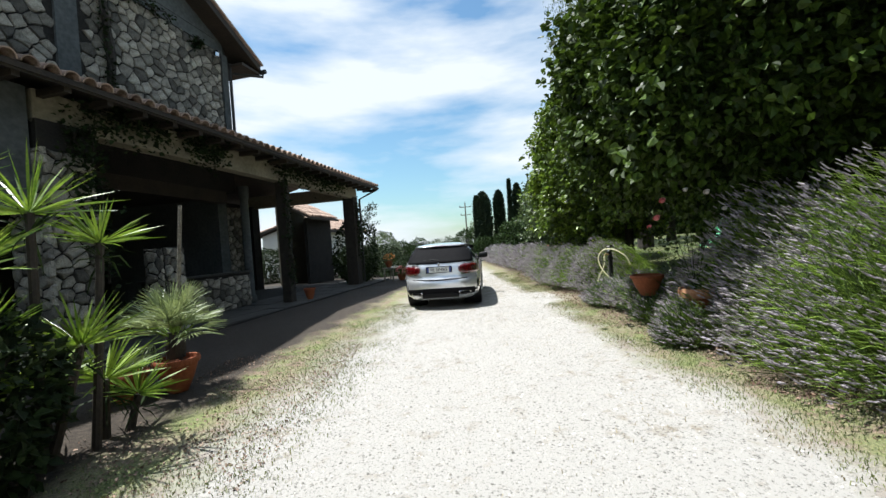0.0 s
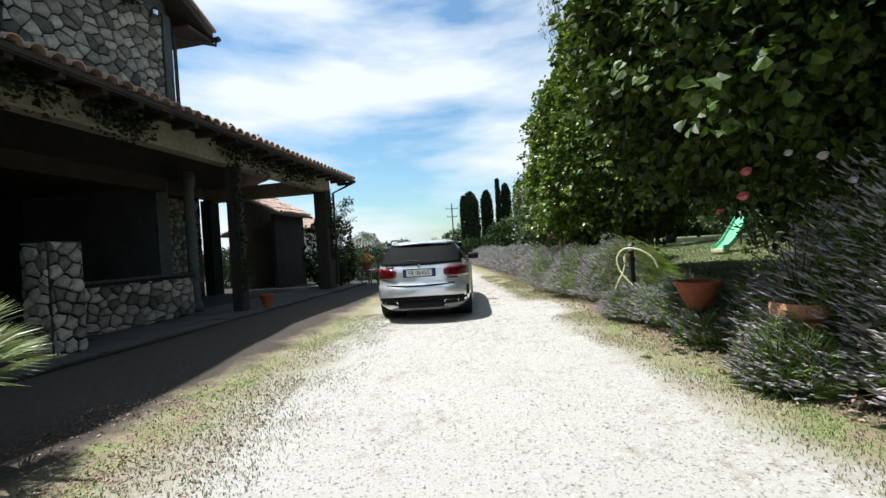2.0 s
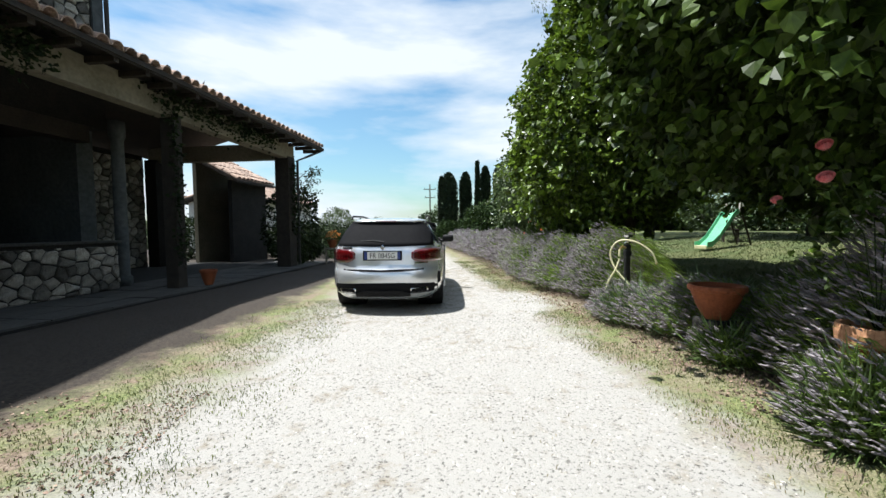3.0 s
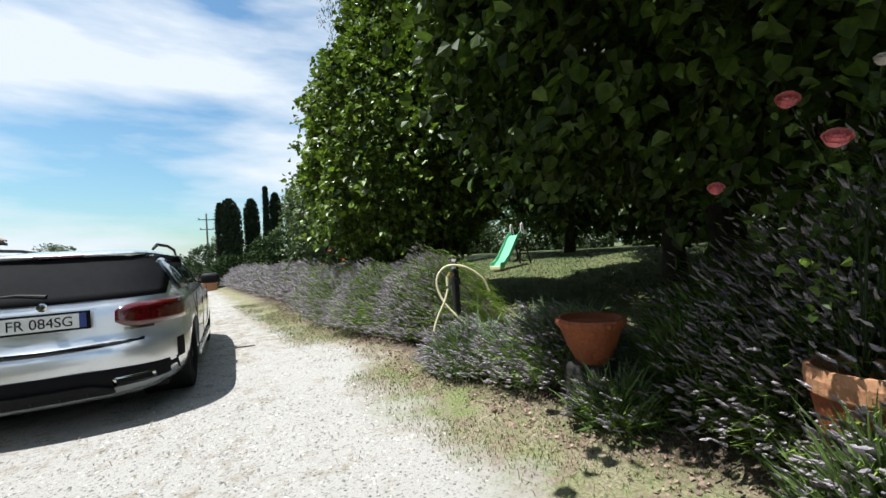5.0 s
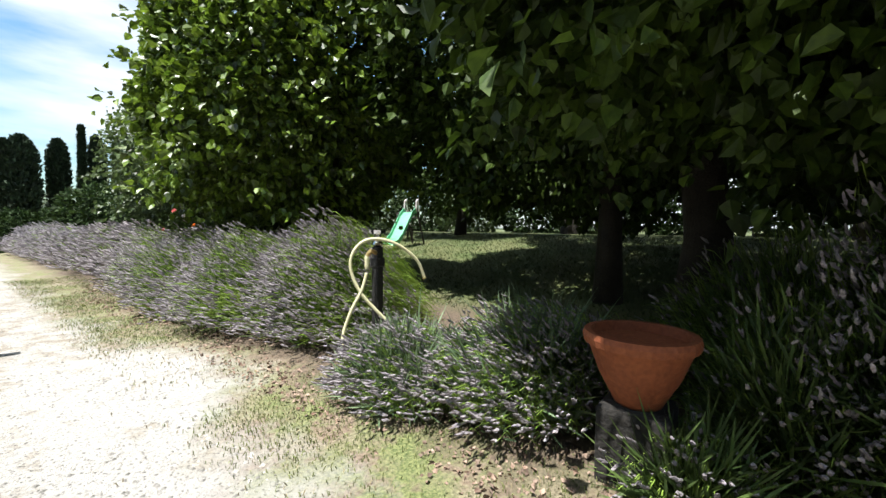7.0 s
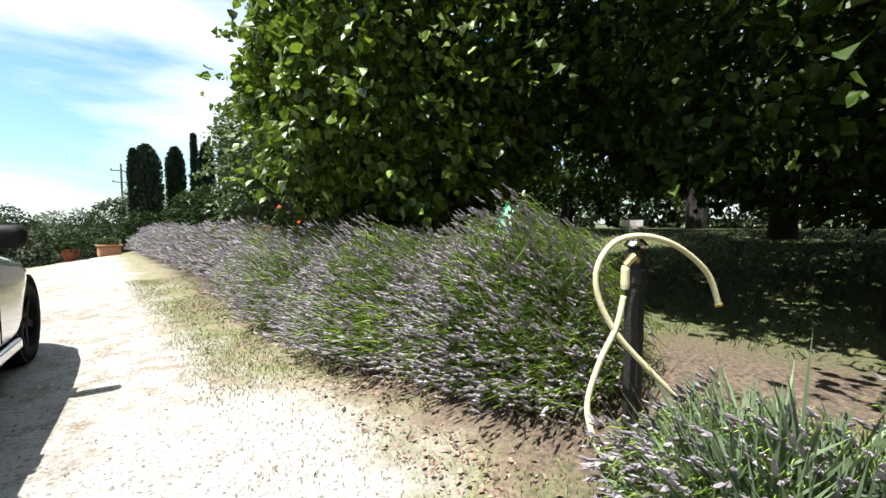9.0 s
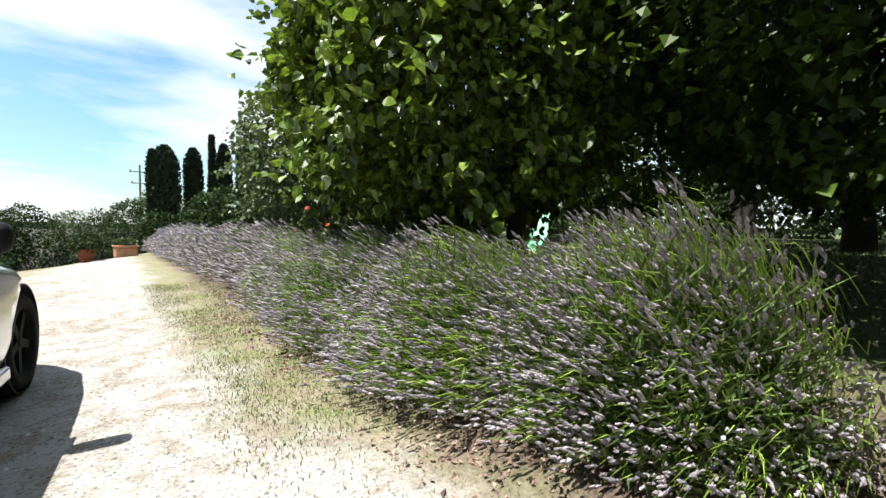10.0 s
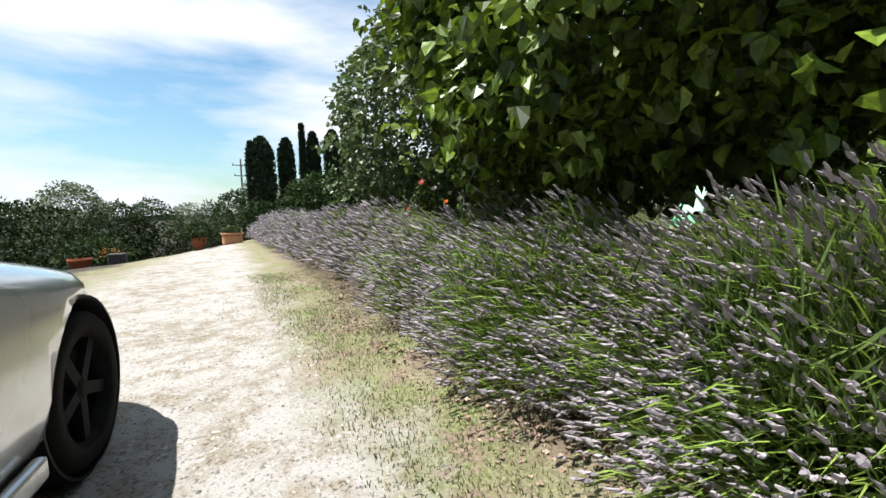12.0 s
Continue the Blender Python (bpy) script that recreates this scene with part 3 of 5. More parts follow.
def build_terrace():
    t = thing("terrace", HOUSE_AT, "worn stone paving of the shaded veranda", "paving", kind="structure", turn=HOUSE_TURN)
    part("bed", box(-17, -0.55, 0.0, 1.2, 6.0, 0.09), MORTAR_SHADE, t)
    rng = random.Random(3)
    x = -12.0
    while x < 1.0:
        w = rng.uniform(0.5, 0.9)
        y = -0.52
        while y < 1.6:
            d = rng.uniform(0.4, 0.7)
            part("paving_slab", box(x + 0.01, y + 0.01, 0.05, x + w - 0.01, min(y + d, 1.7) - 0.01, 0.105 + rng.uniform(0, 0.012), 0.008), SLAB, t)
            y += d
        x += w


build_terrace()


def ivy(name, segs, n, seed, label, size=0.09, spread=0.22, twig=True):
    """Climbing ivy along segments in the house frame."""
    rng = np.random.default_rng(seed)
    t = thing(name, (0, 0, 0), label, "climber")
    pts, outs = [], []
    for a, b in segs:
        a, b = np.array(to_world(*a)), np.array(to_world(*b))
        k = rng.random((n, 1))
        pts.append(a + (b - a) * k + rng.normal(size=(n, 3)) * spread * np.array([0.5, 0.5, 0.8]))
        outs.append(np.tile(np.array([0.9, -0.3, 0.1]), (n, 1)))
    v, f = leaf_cloud(np.concatenate(pts), np.concatenate(outs), size, rng)
    tagged(raw("ivy_leaves", v, f, IVY, t), kind="stuff")
    if twig:
        for a, b in segs:
            p = [Vector(to_world(*a)).lerp(Vector(to_world(*b)), i / 7) + Vector(rng.normal(size=3)) * 0.05 for i in range(8)]
            part("ivy_stem", tube(p, [0.018] * 8, 5), BARK, t)
    return t


ivy("ivy", [((-10.2, -0.06, 3.9), (-8.8, -0.06, 3.85)), ((-8.4, -0.06, 3.9), (-7.4, -0.06, 3.75)), ((-5.6, -0.08, 3.9), (-3.2, -0.08, 3.85)), ((-3.2, -0.08, 3.9), (-1.4, -0.08, 3.9))], 620, 5, "dark ivy trailing along the plaster veranda beam")
ivy("ivy", [((-10.2, -0.06, 3.7), (-10.1, -0.06, 1.2)), ((-10.45, -0.05, 3.7), (-10.3, -0.05, 2.0))], 420, 6, "dark ivy climbing the stone veranda pillar")
ivy("ivy", [((-5.1, -0.06, 3.7), (-5.0, -0.06, 0.6)), ((-0.3, -0.06, 3.4), (-0.25, -0.06, 1.2))], 300, 7, "dark ivy climbing the slim veranda pillars", spread=0.12)
ivy("ivy", [((-8.5, 1.75, 7.6), (-6.6, 1.75, 7.65)), ((-6.0, 1.78, 7.3), (-5.7, 1.78, 7.5)), ((-8.4, 1.75, 7.5), (-8.3, 1.75, 5.0))], 160, 8, "thin ivy along the top of the stone wall", spread=0.1)


# ---- the parked car ----
def spline(keys, z):
    for (z0, a), (z1, b) in zip(keys, keys[1:]):
        if z <= z1:
            t = max(0.0, (z - z0) / (z1 - z0))
            return a + (b - a) * t
    return keys[-1][1]


REAR = [(0.20, 0.20), (0.30, 0.06), (0.40, 0.01), (0.58, 0.0), (0.64, 0.02), (0.67, 0.07), (0.92, 0.09), (1.0, 0.13), (1.04, 0.17), (1.2, 0.33), (1.34, 0.50), (1.385, 0.50), (1.41, 0.56), (1.44, 0.95), (1.452, 1.3)]
FRONT = [(0.20, 4.40), (0.30, 4.62), (0.42, 4.70), (0.60, 4.70), (0.72, 4.64), (0.80, 4.50), (0.87, 4.15), (0.93, 3.80), (1.0, 3.42), (1.04, 3.32), (1.2, 2.98), (1.34, 2.66), (1.385, 2.5), (1.41, 2.38), (1.44, 2.0), (1.452, 1.6)]
HALF = [(0.20, 0.78), (0.26, 0.86), (0.40, 0.895), (0.60, 0.905), (0.74, 0.905), (0.86, 0.895), (0.93, 0.885), (1.0, 0.85), (1.04, 0.82), (1.2, 0.735), (1.34, 0.645), (1.385, 0.61), (1.41, 0.57), (1.44, 0.42), (1.452, 0.2)]
POWER = 5.5


def tail_y(x, z):
    r, f, w = spline(REAR, z), spline(FRONT, z), spline(HALF, z)
    half = (f - r) / 2
    y = (r + f) / 2 - half * max(0.0, 1 - min(1, abs(x) / w) ** POWER) ** (1 / POWER)
    return y + 0.13 * min(1.0, abs(x) / 0.86) ** 2.6 * max(0.0, 1 - (y - r) / 1.2)


def side_x(y, z):
    r, f, w = spline(REAR, z), spline(FRONT, z), spline(HALF, z)
    return w * max(0.0, 1 - min(1, abs(y - (r + f) / 2) / ((f - r) / 2)) ** POWER) ** (1 / POWER)


def patch(rows, thick=0.012):
    """A thin shell from rows of points, thickened inwards (towards +y or the car's middle)."""
    bm = bmesh.new()
    grid = [[bm.verts.new(p) for p in row] for row in rows]
    for a, b in zip(grid, grid[1:]):
        for i in range(len(a) - 1):
            bm.faces.new((a[i], a[i + 1], b[i + 1], b[i]))
    bmesh.ops.recalc_face_normals(bm, faces=bm.faces)
    bmesh.ops.solidify(bm, geom=list(bm.faces), thickness=thick)
    return bm


def tail_patch(x0, x1, z_low, z_high, off, nx=10, nz=4, thick=0.012):
    rows = []
    for j in range(nz + 1):
        row = []
        for i in range(nx + 1):
            x = x0 + (x1 - x0) * i / nx
            z = z_low(x) + (z_high(x) - z_low(x)) * j / nz
            row.append((x, tail_y(x, z) - off, z))
        rows.append(row)
    return patch(rows, thick)


def build_car():
    car = thing("estate_car", (-0.127, 8.543, 0.02), "silver estate car parked on the gravel drive", "car", turn=-0.104)
    steps = 72
    zs = [0.20, 0.24, 0.30, 0.36, 0.42, 0.50, 0.58, 0.62, 0.65, 0.68, 0.74, 0.80, 0.86, 0.92, 0.96, 1.0, 1.02, 1.05, 1.12, 1.2, 1.27, 1.34, 1.37, 1.39, 1.41, 1.425, 1.44, 1.452]
    bm = bmesh.new()
    rings = []
    for z in zs:
        r, f, w = spline(REAR, z), spline(FRONT, z), spline(HALF, z)
        ring = []
        for i in range(steps):
            a = 2 * math.pi * i / steps
            c, s = math.cos(a), math.sin(a)
            x = w * math.copysign(abs(c) ** (2 / POWER), c)
            y = (r + f) / 2 + (f - r) / 2 * math.copysign(abs(s) ** (2 / POWER), s)
            fade_r, fade_f = max(0.0, 1 - (y - r) / 1.2), max(0.0, 1 - (f - y) / 1.4)
            y += 0.13 * min(1.0, abs(x) / 0.86) ** 2.6 * fade_r - 0.30 * min(1.0, abs(x) / 0.86) ** 2.4 * fade_f * (1 if z < 1.0 else 0.6)
            ring.append(bm.verts.new((x, y, z)))
        rings.append(ring)
    for a, b in zip(rings, rings[1:]):
        for i in range(steps):
            j = (i + 1) % steps
            bm.faces.new((a[i], a[j], b[j], b[i]))
    bm.faces.new(rings[0][::-1])
    bm.faces.new(rings[-1])
    body = part("body", bm, PAINT, car, "silver metallic bodywork", smooth=True)
    # wheel arches cut from the body
    cut = bmesh.new()
    for y in (1.06, 3.90):
        for s in (-1, 1):
            bmesh.ops.create_cone(cut, cap_ends=True, segments=40, radius1=0.375, radius2=0.375, depth=0.5, matrix=Matrix.Translation((s * 0.80, y, 0.345)) @ Matrix.Rotation(math.pi / 2, 4, "Y"))
    cutter = part("cutter", cut, BLACK_PLASTIC)
    mod = body.modifiers.new("arches", "BOOLEAN")
    mod.operation, mod.object, mod.solver = "DIFFERENCE", cutter, "EXACT"
    cutter.parent = car
    bpy.context.view_layer.update()
    done = bpy.data.meshes.new_from_object(body.evaluated_get(bpy.context.evaluated_depsgraph_get()))
    body.modifiers.clear()
    body.data = done
    bpy.data.objects.remove(cutter)
    for s, n in ((-1, "left"), (1, "right")):
        for y in (1.06, 3.90):
            arch = lathe([(0.372, -0.2), (0.372, 0.2), (0.36, 0.2), (0.36, -0.19)], 40)
            bmesh.ops.transform(arch, verts=arch.verts, matrix=Matrix.Translation((s * 0.66, y, 0.345)) @ Matrix.Rotation(math.pi / 2, 4, "Y"))
            part("arch_liner", arch, BLACK_PLASTIC, car)
            wheel = new("wheel")
            wheel.parent = car
            wheel.location = (s * 0.765, y, 0.325)
            wheel.rotation_euler = (0, s * math.pi / 2, 0)
            part("tyre", lathe([(0.23, -0.11), (0.30, -0.115), (0.325, -0.09), (0.33, 0.0), (0.325, 0.08), (0.30, 0.105), (0.235, 0.10), (0.23, 0.0)], 40), RUBBER, wheel, smooth=True)
            rim = lathe([(0.232, -0.09), (0.238, 0.09), (0.225, 0.095), (0.215, 0.05), (0.21, -0.09)], 40)
            for k in range(5):
                a = 2 * math.pi * k / 5
                spoke = bmesh.ops.create_cube(rim, size=1, matrix=Matrix.Rotation(a, 4, "Z") @ Matrix.Translation((0.12, 0, 0.06)) @ Matrix.Diagonal((0.2, 0.055, 0.03, 1)))
            part("rim", rim, ALLOY, wheel)
            part("hub", lathe([(0.05, 0.04), (0.05, 0.075), (0.03, 0.085)], 16), ALLOY, wheel)
    # glass
    part("window_surround", tail_patch(-0.73, 0.73, lambda x: 1.0 + 0.01 * abs(x), lambda x: 1.392 - 0.12 * max(0, abs(x) - 0.46), 0.006, 24, 8), INK, car, "black rear window surround", smooth=True)
    part("rear_window", tail_patch(-0.66, 0.66, lambda x: 1.03 + 0.008 * abs(x), lambda x: 1.365 - 0.16 * max(0, abs(x) - 0.42), 0.010, 20, 8), DARK_GLASS, car, "tinted rear window", smooth=True)
    part("spoiler", tail_patch(-0.56, 0.56, lambda x: 1.372, lambda x: 1.40, 0.05, 12, 2, 0.06), PAINT, car, smooth=True)
    for s in (-1, 1):
        for y0, y1 in ((0.62, 1.18), (1.24, 2.05), (2.12, 2.95)):
            rows = []
            for j in range(5):
                z = 1.03 + 0.285 * j / 4
                a = max(y0, spline(REAR, z) + 0.26)
                b = min(y1, spline(FRONT, z) - 0.30)
                rows.append([(s * (side_x(a + (b - a) * i / 6, z) + 0.010), a + (b - a) * i / 6, z) for i in range(7)])
            part("side_window", patch(rows), DARK_GLASS, car, smooth=True)
        rail = tube([(s * 0.60, 0.75, 1.42), (s * 0.615, 0.9, 1.47), (s * 0.615, 1.6, 1.485), (s * 0.60, 2.3, 1.46), (s * 0.60, 2.45, 1.40)], [0.012, 0.016, 0.016, 0.016, 0.012])
        part("roof_rail", rail, BLACK_PLASTIC, car, smooth=True)
        mirror = box(-0.12, -0.06, -0.075, 0.12, 0.06, 0.075, 0.045)
        mo = part("wing_mirror", mirror, BLACK_PLASTIC, car, "dark wing mirror", smooth=True)
        mo.location = (s * 0.97, 2.80, 1.05)
        part("mirror_stalk", box(-0.08, -0.03, -0.02, 0.08, 0.03, 0.02, 0.01), BLACK_PLASTIC, car).location = (s * 0.85, 2.82, 1.0)
        lens = part("tail_lamp", tail_patch(s * 0.42, s * 0.872, lambda x: 0.765 + 0.055 * (1 - min(1, max(0, (abs(x) - 0.42)) / 0.14)) ** 2, lambda x: 0.96 - 0.05 * (1 - min(1, max(0, (abs(x) - 0.42)) / 0.14)) ** 2, 0.012, 14, 4, 0.02), LAMP_RED, car, "red tail lamp", smooth=True)
        part("lamp_band", tail_patch(s * 0.50, s * 0.84, lambda x: 0.865, lambda x: 0.885, 0.018, 10, 1, 0.01), LAMP_DARK, lens)
        part("exhaust", tail_patch(s * 0.40, s * 0.66, lambda x: 0.315, lambda x: 0.385, 0.012, 8, 2, 0.02), CHROME, car, "chrome exhaust trim", smooth=True)
        part("exhaust_mouth", tail_patch(s * 0.42, s * 0.64, lambda x: 0.328, lambda x: 0.372, 0.016, 6, 1, 0.01), INK, car)
        part("vent", tail_patch(s * 0.80, s * 0.84, lambda x: 0.42, lambda x: 0.60, 0.008, 3, 3, 0.01), INK, car)
        for y in (1.75, 2.75):
            part("door_handle", box(s * 0.905 - 0.012, y, 0.86, s * 0.905 + 0.018, y + 0.2, 0.89, 0.01), PAINT, car)
        part("sill", box(s * 0.885 - 0.02, 1.5, 0.2, s * 0.885 + 0.02, 3.45, 0.28, 0.015), PAINT, car)
    for y in (1.21, 2.08, 2.98):
        for s in (-1, 1):
            part("door_seam", box(s * 0.903 - 0.003, y - 0.003, 0.34, s * 0.903 + 0.004, y + 0.003, 0.96), INK, car)
    # tail: bumper inset, diffuser, plate, badge, wiper, seam lines
    part("bumper_inset", tail_patch(-0.80, 0.80, lambda x: 0.295 + 0.02 * abs(x), lambda x: 0.465 - 0.05 * abs(x) ** 3, 0.006, 24, 3), INK, car, "black bumper inset")
    part("diffuser", tail_patch(-0.40, 0.40, lambda x: 0.27, lambda x: 0.36 - 0.05 * max(0, abs(x) - 0.28) / 0.12, 0.014, 12, 2, 0.02), ALLOY, car, "grey diffuser lip")
    for x in (-0.24, -0.08, 0.08, 0.24):
        part("diffuser_fin", box(x - 0.006, tail_y(x, 0.31) - 0.025, 0.27, x + 0.006, tail_y(x, 0.31), 0.35), BLACK_PLASTIC, car)
    part("tailgate_seam", tail_patch(-0.60, 0.60, lambda x: 0.636 + 0.03 * abs(x), lambda x: 0.656 + 0.03 * abs(x), 0.008, 12, 1, 0.006), INK, car)
    for s in (-1, 1):
        rows = [[(s * (0.575 + 0.10 * t), tail_y(0.6 + 0.1 * t, 0.66 + 0.15 * t) - 0.004, 0.66 + 0.15 * t), (s * (0.585 + 0.10 * t), tail_y(0.61 + 0.1 * t, 0.66 + 0.15 * t) - 0.004, 0.66 + 0.15 * t)] for t in (0, 0.5, 1)]
        part("tailgate_edge", patch(rows, 0.005), INK, car)
    part("plate_recess", tail_patch(-0.30, 0.30, lambda x: 0.79, lambda x: 0.945, 0.002, 8, 2, 0.01), PAINT, car)
    plate = part("number_plate", box(-0.285, 0.035, 0.798, 0.285, 0.05, 0.938, 0.004), INK, car, "Italian rear number plate")
    part("plate_face", box(-0.22, 0.031, 0.814, 0.22, 0.036, 0.922), PLATE_WHITE, plate)
    for s in (-1, 1):
        part("plate_band", box(s * 0.242 - 0.021, 0.030, 0.814, s * 0.242 + 0.021, 0.036, 0.922), PLATE_BLUE, plate, "blue plate band")
    text = bpy.data.curves.new("plate_text", "FONT")
    text.body, text.size, text.align_x, text.extrude = "FR 084SG", 0.105, "CENTER", 0.001
    tob = new("plate_text", text)
    bpy.context.view_layer.update()
    letters = bpy.data.meshes.new_from_object(tob.evaluated_get(bpy.context.evaluated_depsgraph_get()))
    bpy.data.objects.remove(tob)
    lo = link("plate_letters", letters, INK, plate)
    letters.materials.clear()
    letters.materials.append(INK)
    lo.location, lo.rotation_euler, lo.scale = (0, 0.0295, 0.832), (math.pi / 2, 0, 0), (0.88, 1, 1)
    part("badge", lathe([(0.032, 0), (0.032, 0.012), (0.02, 0.016)], 20), CHROME, car, "round chrome badge").matrix_local = pose(0, 0.09, 0.985, 90, 0, 0)
    for x0, x1, z in ((-0.62, -0.46, 0.965), (0.47, 0.66, 0.745)):
        part("badge_bar", tail_patch(x0, x1, lambda x: z, lambda x: z + 0.022, 0.004, 4, 1, 0.004), CHROME, car, "chrome model lettering")
    wiper = tube([(0.0, tail_y(0, 1.06) - 0.02, 1.055), (-0.16, tail_y(0.16, 1.085) - 0.028, 1.08), (-0.36, tail_y(0.36, 1.08) - 0.022, 1.075)], [0.022, 0.014, 0.008])
    part("wiper", wiper, BLACK_PLASTIC, car)
    part("brake_light", tail_patch(-0.16, 0.16, lambda x: 1.374, lambda x: 1.39, 0.054, 6, 1, 0.01), LAMP_RED, car)
    part("underbody", box(-0.70, 0.5, 0.16, 0.70, 4.2, 0.22), BLACK_PLASTIC, car)
    return car


estate_car = build_car()
far_car = copy_thing(estate_car, pose(-4.1, 33.0, gz(-4.1, 33.0) - 0.02, 0, 0, 12))
tagged(far_car, "silver car parked below the crest of the drive", "car")


# ---- lavender ----
def lavender(cx, cy, rx, ry, h, n, seed, label, foliage=LAV_FOLIAGE, wind=1.0, size=1.0, heads=0.5, fill=1.2, florets=False):
    """A mound of lavender: a leafy core, radiating stems and flower spikes."""
    rng = np.random.default_rng(seed)
    t = thing("lavender_plant", (cx, cy, gz(cx, cy)), label, "lavender", group="lavender along the drive")

    def dome(k, low, high, flat=0.0):
        th = rng.uniform(0, 2 * math.pi, k)
        c = rng.uniform(flat, 1, k)
        s = np.sqrt(1 - c * c)
        d = np.column_stack([np.cos(th) * s, np.sin(th) * s, c])
        r = rng.uniform(low, high, k) * lumpy(d, seed, 2.4, 0.22)
        return d, d * r[:, None] * np.array([rx, ry, h])

    d, tip = dome(n, 0.72, 1.12, 0.04)
    tip[:, 2] = np.maximum(tip[:, 2], 0.08 * rng.uniform(0.6, 2.0, n))
    way = 0.26 * d + np.array([-0.9, 0.12, 0.0]) * wind + np.array([0, 0, 0.10]) + rng.normal(size=(n, 3)) * 0.13
    way /= np.linalg.norm(way, axis=1, keepdims=True)
    reach = rng.uniform(0.20, 0.42, (n, 1)) * min(1.0, h)
    root = tip - way * reach - np.array([0, 0, 0.05])
    root[:, 2] = np.maximum(root[:, 2], 0.02)
    mid = (root + tip) / 2 + np.array([0, 0, 0.035])
    v, f = rods(root, mid, tip, 0.0027 * size, rng)
    tagged(raw("stem_mass", v, f, LAV_STEM, t), kind="stuff")
    k = int(n * heads)
    way = way[:k] + rng.normal(size=(k, 3)) * 0.09 + np.array([0, 0, 0.30])
    way /= np.linalg.norm(way, axis=1, keepdims=True)
    L = rng.uniform(0.05, 0.115, k)[:, None] * size
    R = rng.uniform(0.0055, 0.009, k)[:, None] * size
    a = np.cross(way, rng.normal(size=(k, 3)))
    a /= np.linalg.norm(a, axis=1, keepdims=True)
    b = np.cross(way, a)
    c1, c2 = tip[:k] + way * L * 0.2, tip[:k] + way * L * 0.65
    vs = np.stack([tip[:k] - way * 0.005, c1 + a * R, c1 + b * R, c1 - a * R, c1 - b * R, c2 + (a + b) * R * 0.75, c2 + (b - a) * R * 0.75, c2 - (a + b) * R * 0.75, c2 + (a - b) * R * 0.75, tip[:k] + way * L], 1).reshape(-1, 3)
    vs = vs + rng.normal(size=vs.shape) * np.repeat(R, 10, axis=0) * 0.32
    pat = [(0, 2, 1), (0, 3, 2), (0, 4, 3), (0, 1, 4), (1, 2, 5), (2, 6, 5), (2, 3, 6), (3, 7, 6), (3, 4, 7), (4, 8, 7), (4, 1, 8), (1, 5, 8), (5, 6, 9), (6, 7, 9), (7, 8, 9), (8, 5, 9)]
    base = np.arange(k)[:, None, None] * 10
    fs = (base + np.array(pat)[None]).reshape(-1, 3).tolist()
    if florets:
        # each spike as ragged whorls, one above another
        rings = np.array([0.04, 0.30, 0.52, 0.76])
        swell = np.array([0.75, 1.15, 1.05, 0.75])
        turn = rng.uniform(0, 6.28, (k, 1, 1)) + np.arange(4)[None, None] * 1.571 + np.array([0, 0.8, 0, 0.8])[None, :, None]
        out = R[:, :, None] * 0.95 * swell[None, :, None] * rng.uniform(0.5, 1.5, (k, 4, 4))
        spot = tip[:k, None, None] + way[:, None, None] * (L[:, :, None] * (rings[None, :, None] + rng.normal(size=(k, 4, 4)) * 0.05))[..., None]
        spot = spot + (a[:, None, None] * np.cos(turn)[..., None] + b[:, None, None] * np.sin(turn)[..., None]) * out[..., None]
        vs = np.concatenate([tip[:k, None] - way[:, None] * 0.004, spot.reshape(k, 16, 3), tip[:k, None] + way[:, None] * L[:, None]], 1).reshape(-1, 3)
        pat = [(0, 1 + (i + 1) % 4, 1 + i) for i in range(4)] + [(17, 13 + i, 13 + (i + 1) % 4) for i in range(4)]
        for g in range(3):
            for i in range(4):
                p0, p1, q0, q1 = 1 + g * 4 + i, 1 + g * 4 + (i + 1) % 4, 5 + g * 4 + i, 5 + g * 4 + (i + 1) % 4
                pat += [(p0, p1, q0), (p1, q1, q0)]
        fs = (np.arange(k)[:, None, None] * 18 + np.array(pat)[None]).reshape(-1, 3).tolist()
    tagged(raw("flower_mass", vs, fs, LAV_FLOWER, t, "greyish purple flower spikes"), kind="stuff")
    m = int(n * fill)
    d2, p = dome(m, 0.15, 0.86, 0.0)
    q = p + (d2 + rng.normal(size=(m, 3)) * 0.5 + np.array([0, 0, 0.5])) * rng.uniform(0.06, 0.16, (m, 1))
    q[:, 2] = np.maximum(q[:, 2], 0.03)
    p[:, 2] = np.maximum(p[:, 2], 0.0)
    v, f = rods(p, (p + q) / 2, q, 0.006 * size, rng)
    tagged(raw("foliage", v, f, foliage, t), kind="stuff")
    return t


BLOOM = "tall lavender mound in grey-purple bloom beside the gravel"
for i, (cx, cy, rx, ry, h, n) in enumerate(((3.75, 1.9, 1.1, 1.0, 1.62, 6000), (3.65, 3.1, 1.1, 1.05, 1.55, 7500), (3.6, 4.05, 0.75, 0.66, 1.1, 6000), (3.85, 4.7, 0.9, 0.95, 1.7, 7000), (3.72, 5.15, 0.75, 0.62, 1.0, 3600))):
    lavender(cx, cy, rx, ry, h, n, 30 + i, BLOOM, wind=0.9, florets=True)
lavender(4.35, 5.75, 0.85, 0.75, 1.0, 4200, 73, "dark lavender mound in deep tree shade", heads=0.12, florets=True)
lavender(3.62, 5.72, 0.48, 0.42, 0.75, 2000, 78, "low dark lavender in deep tree shade", heads=0.12, florets=True)
lavender(3.68, 7.0, 0.8, 0.62, 0.58, 5600, 74, "low grey-green lavender mound beside the terracotta pot", LAV_GREY, heads=0.35, florets=True)
lavender(3.25, 7.75, 0.55, 0.55, 0.42, 3400, 75, "small straggling lavender at the foot of the tap", LAV_GREY, heads=0.35, florets=True)
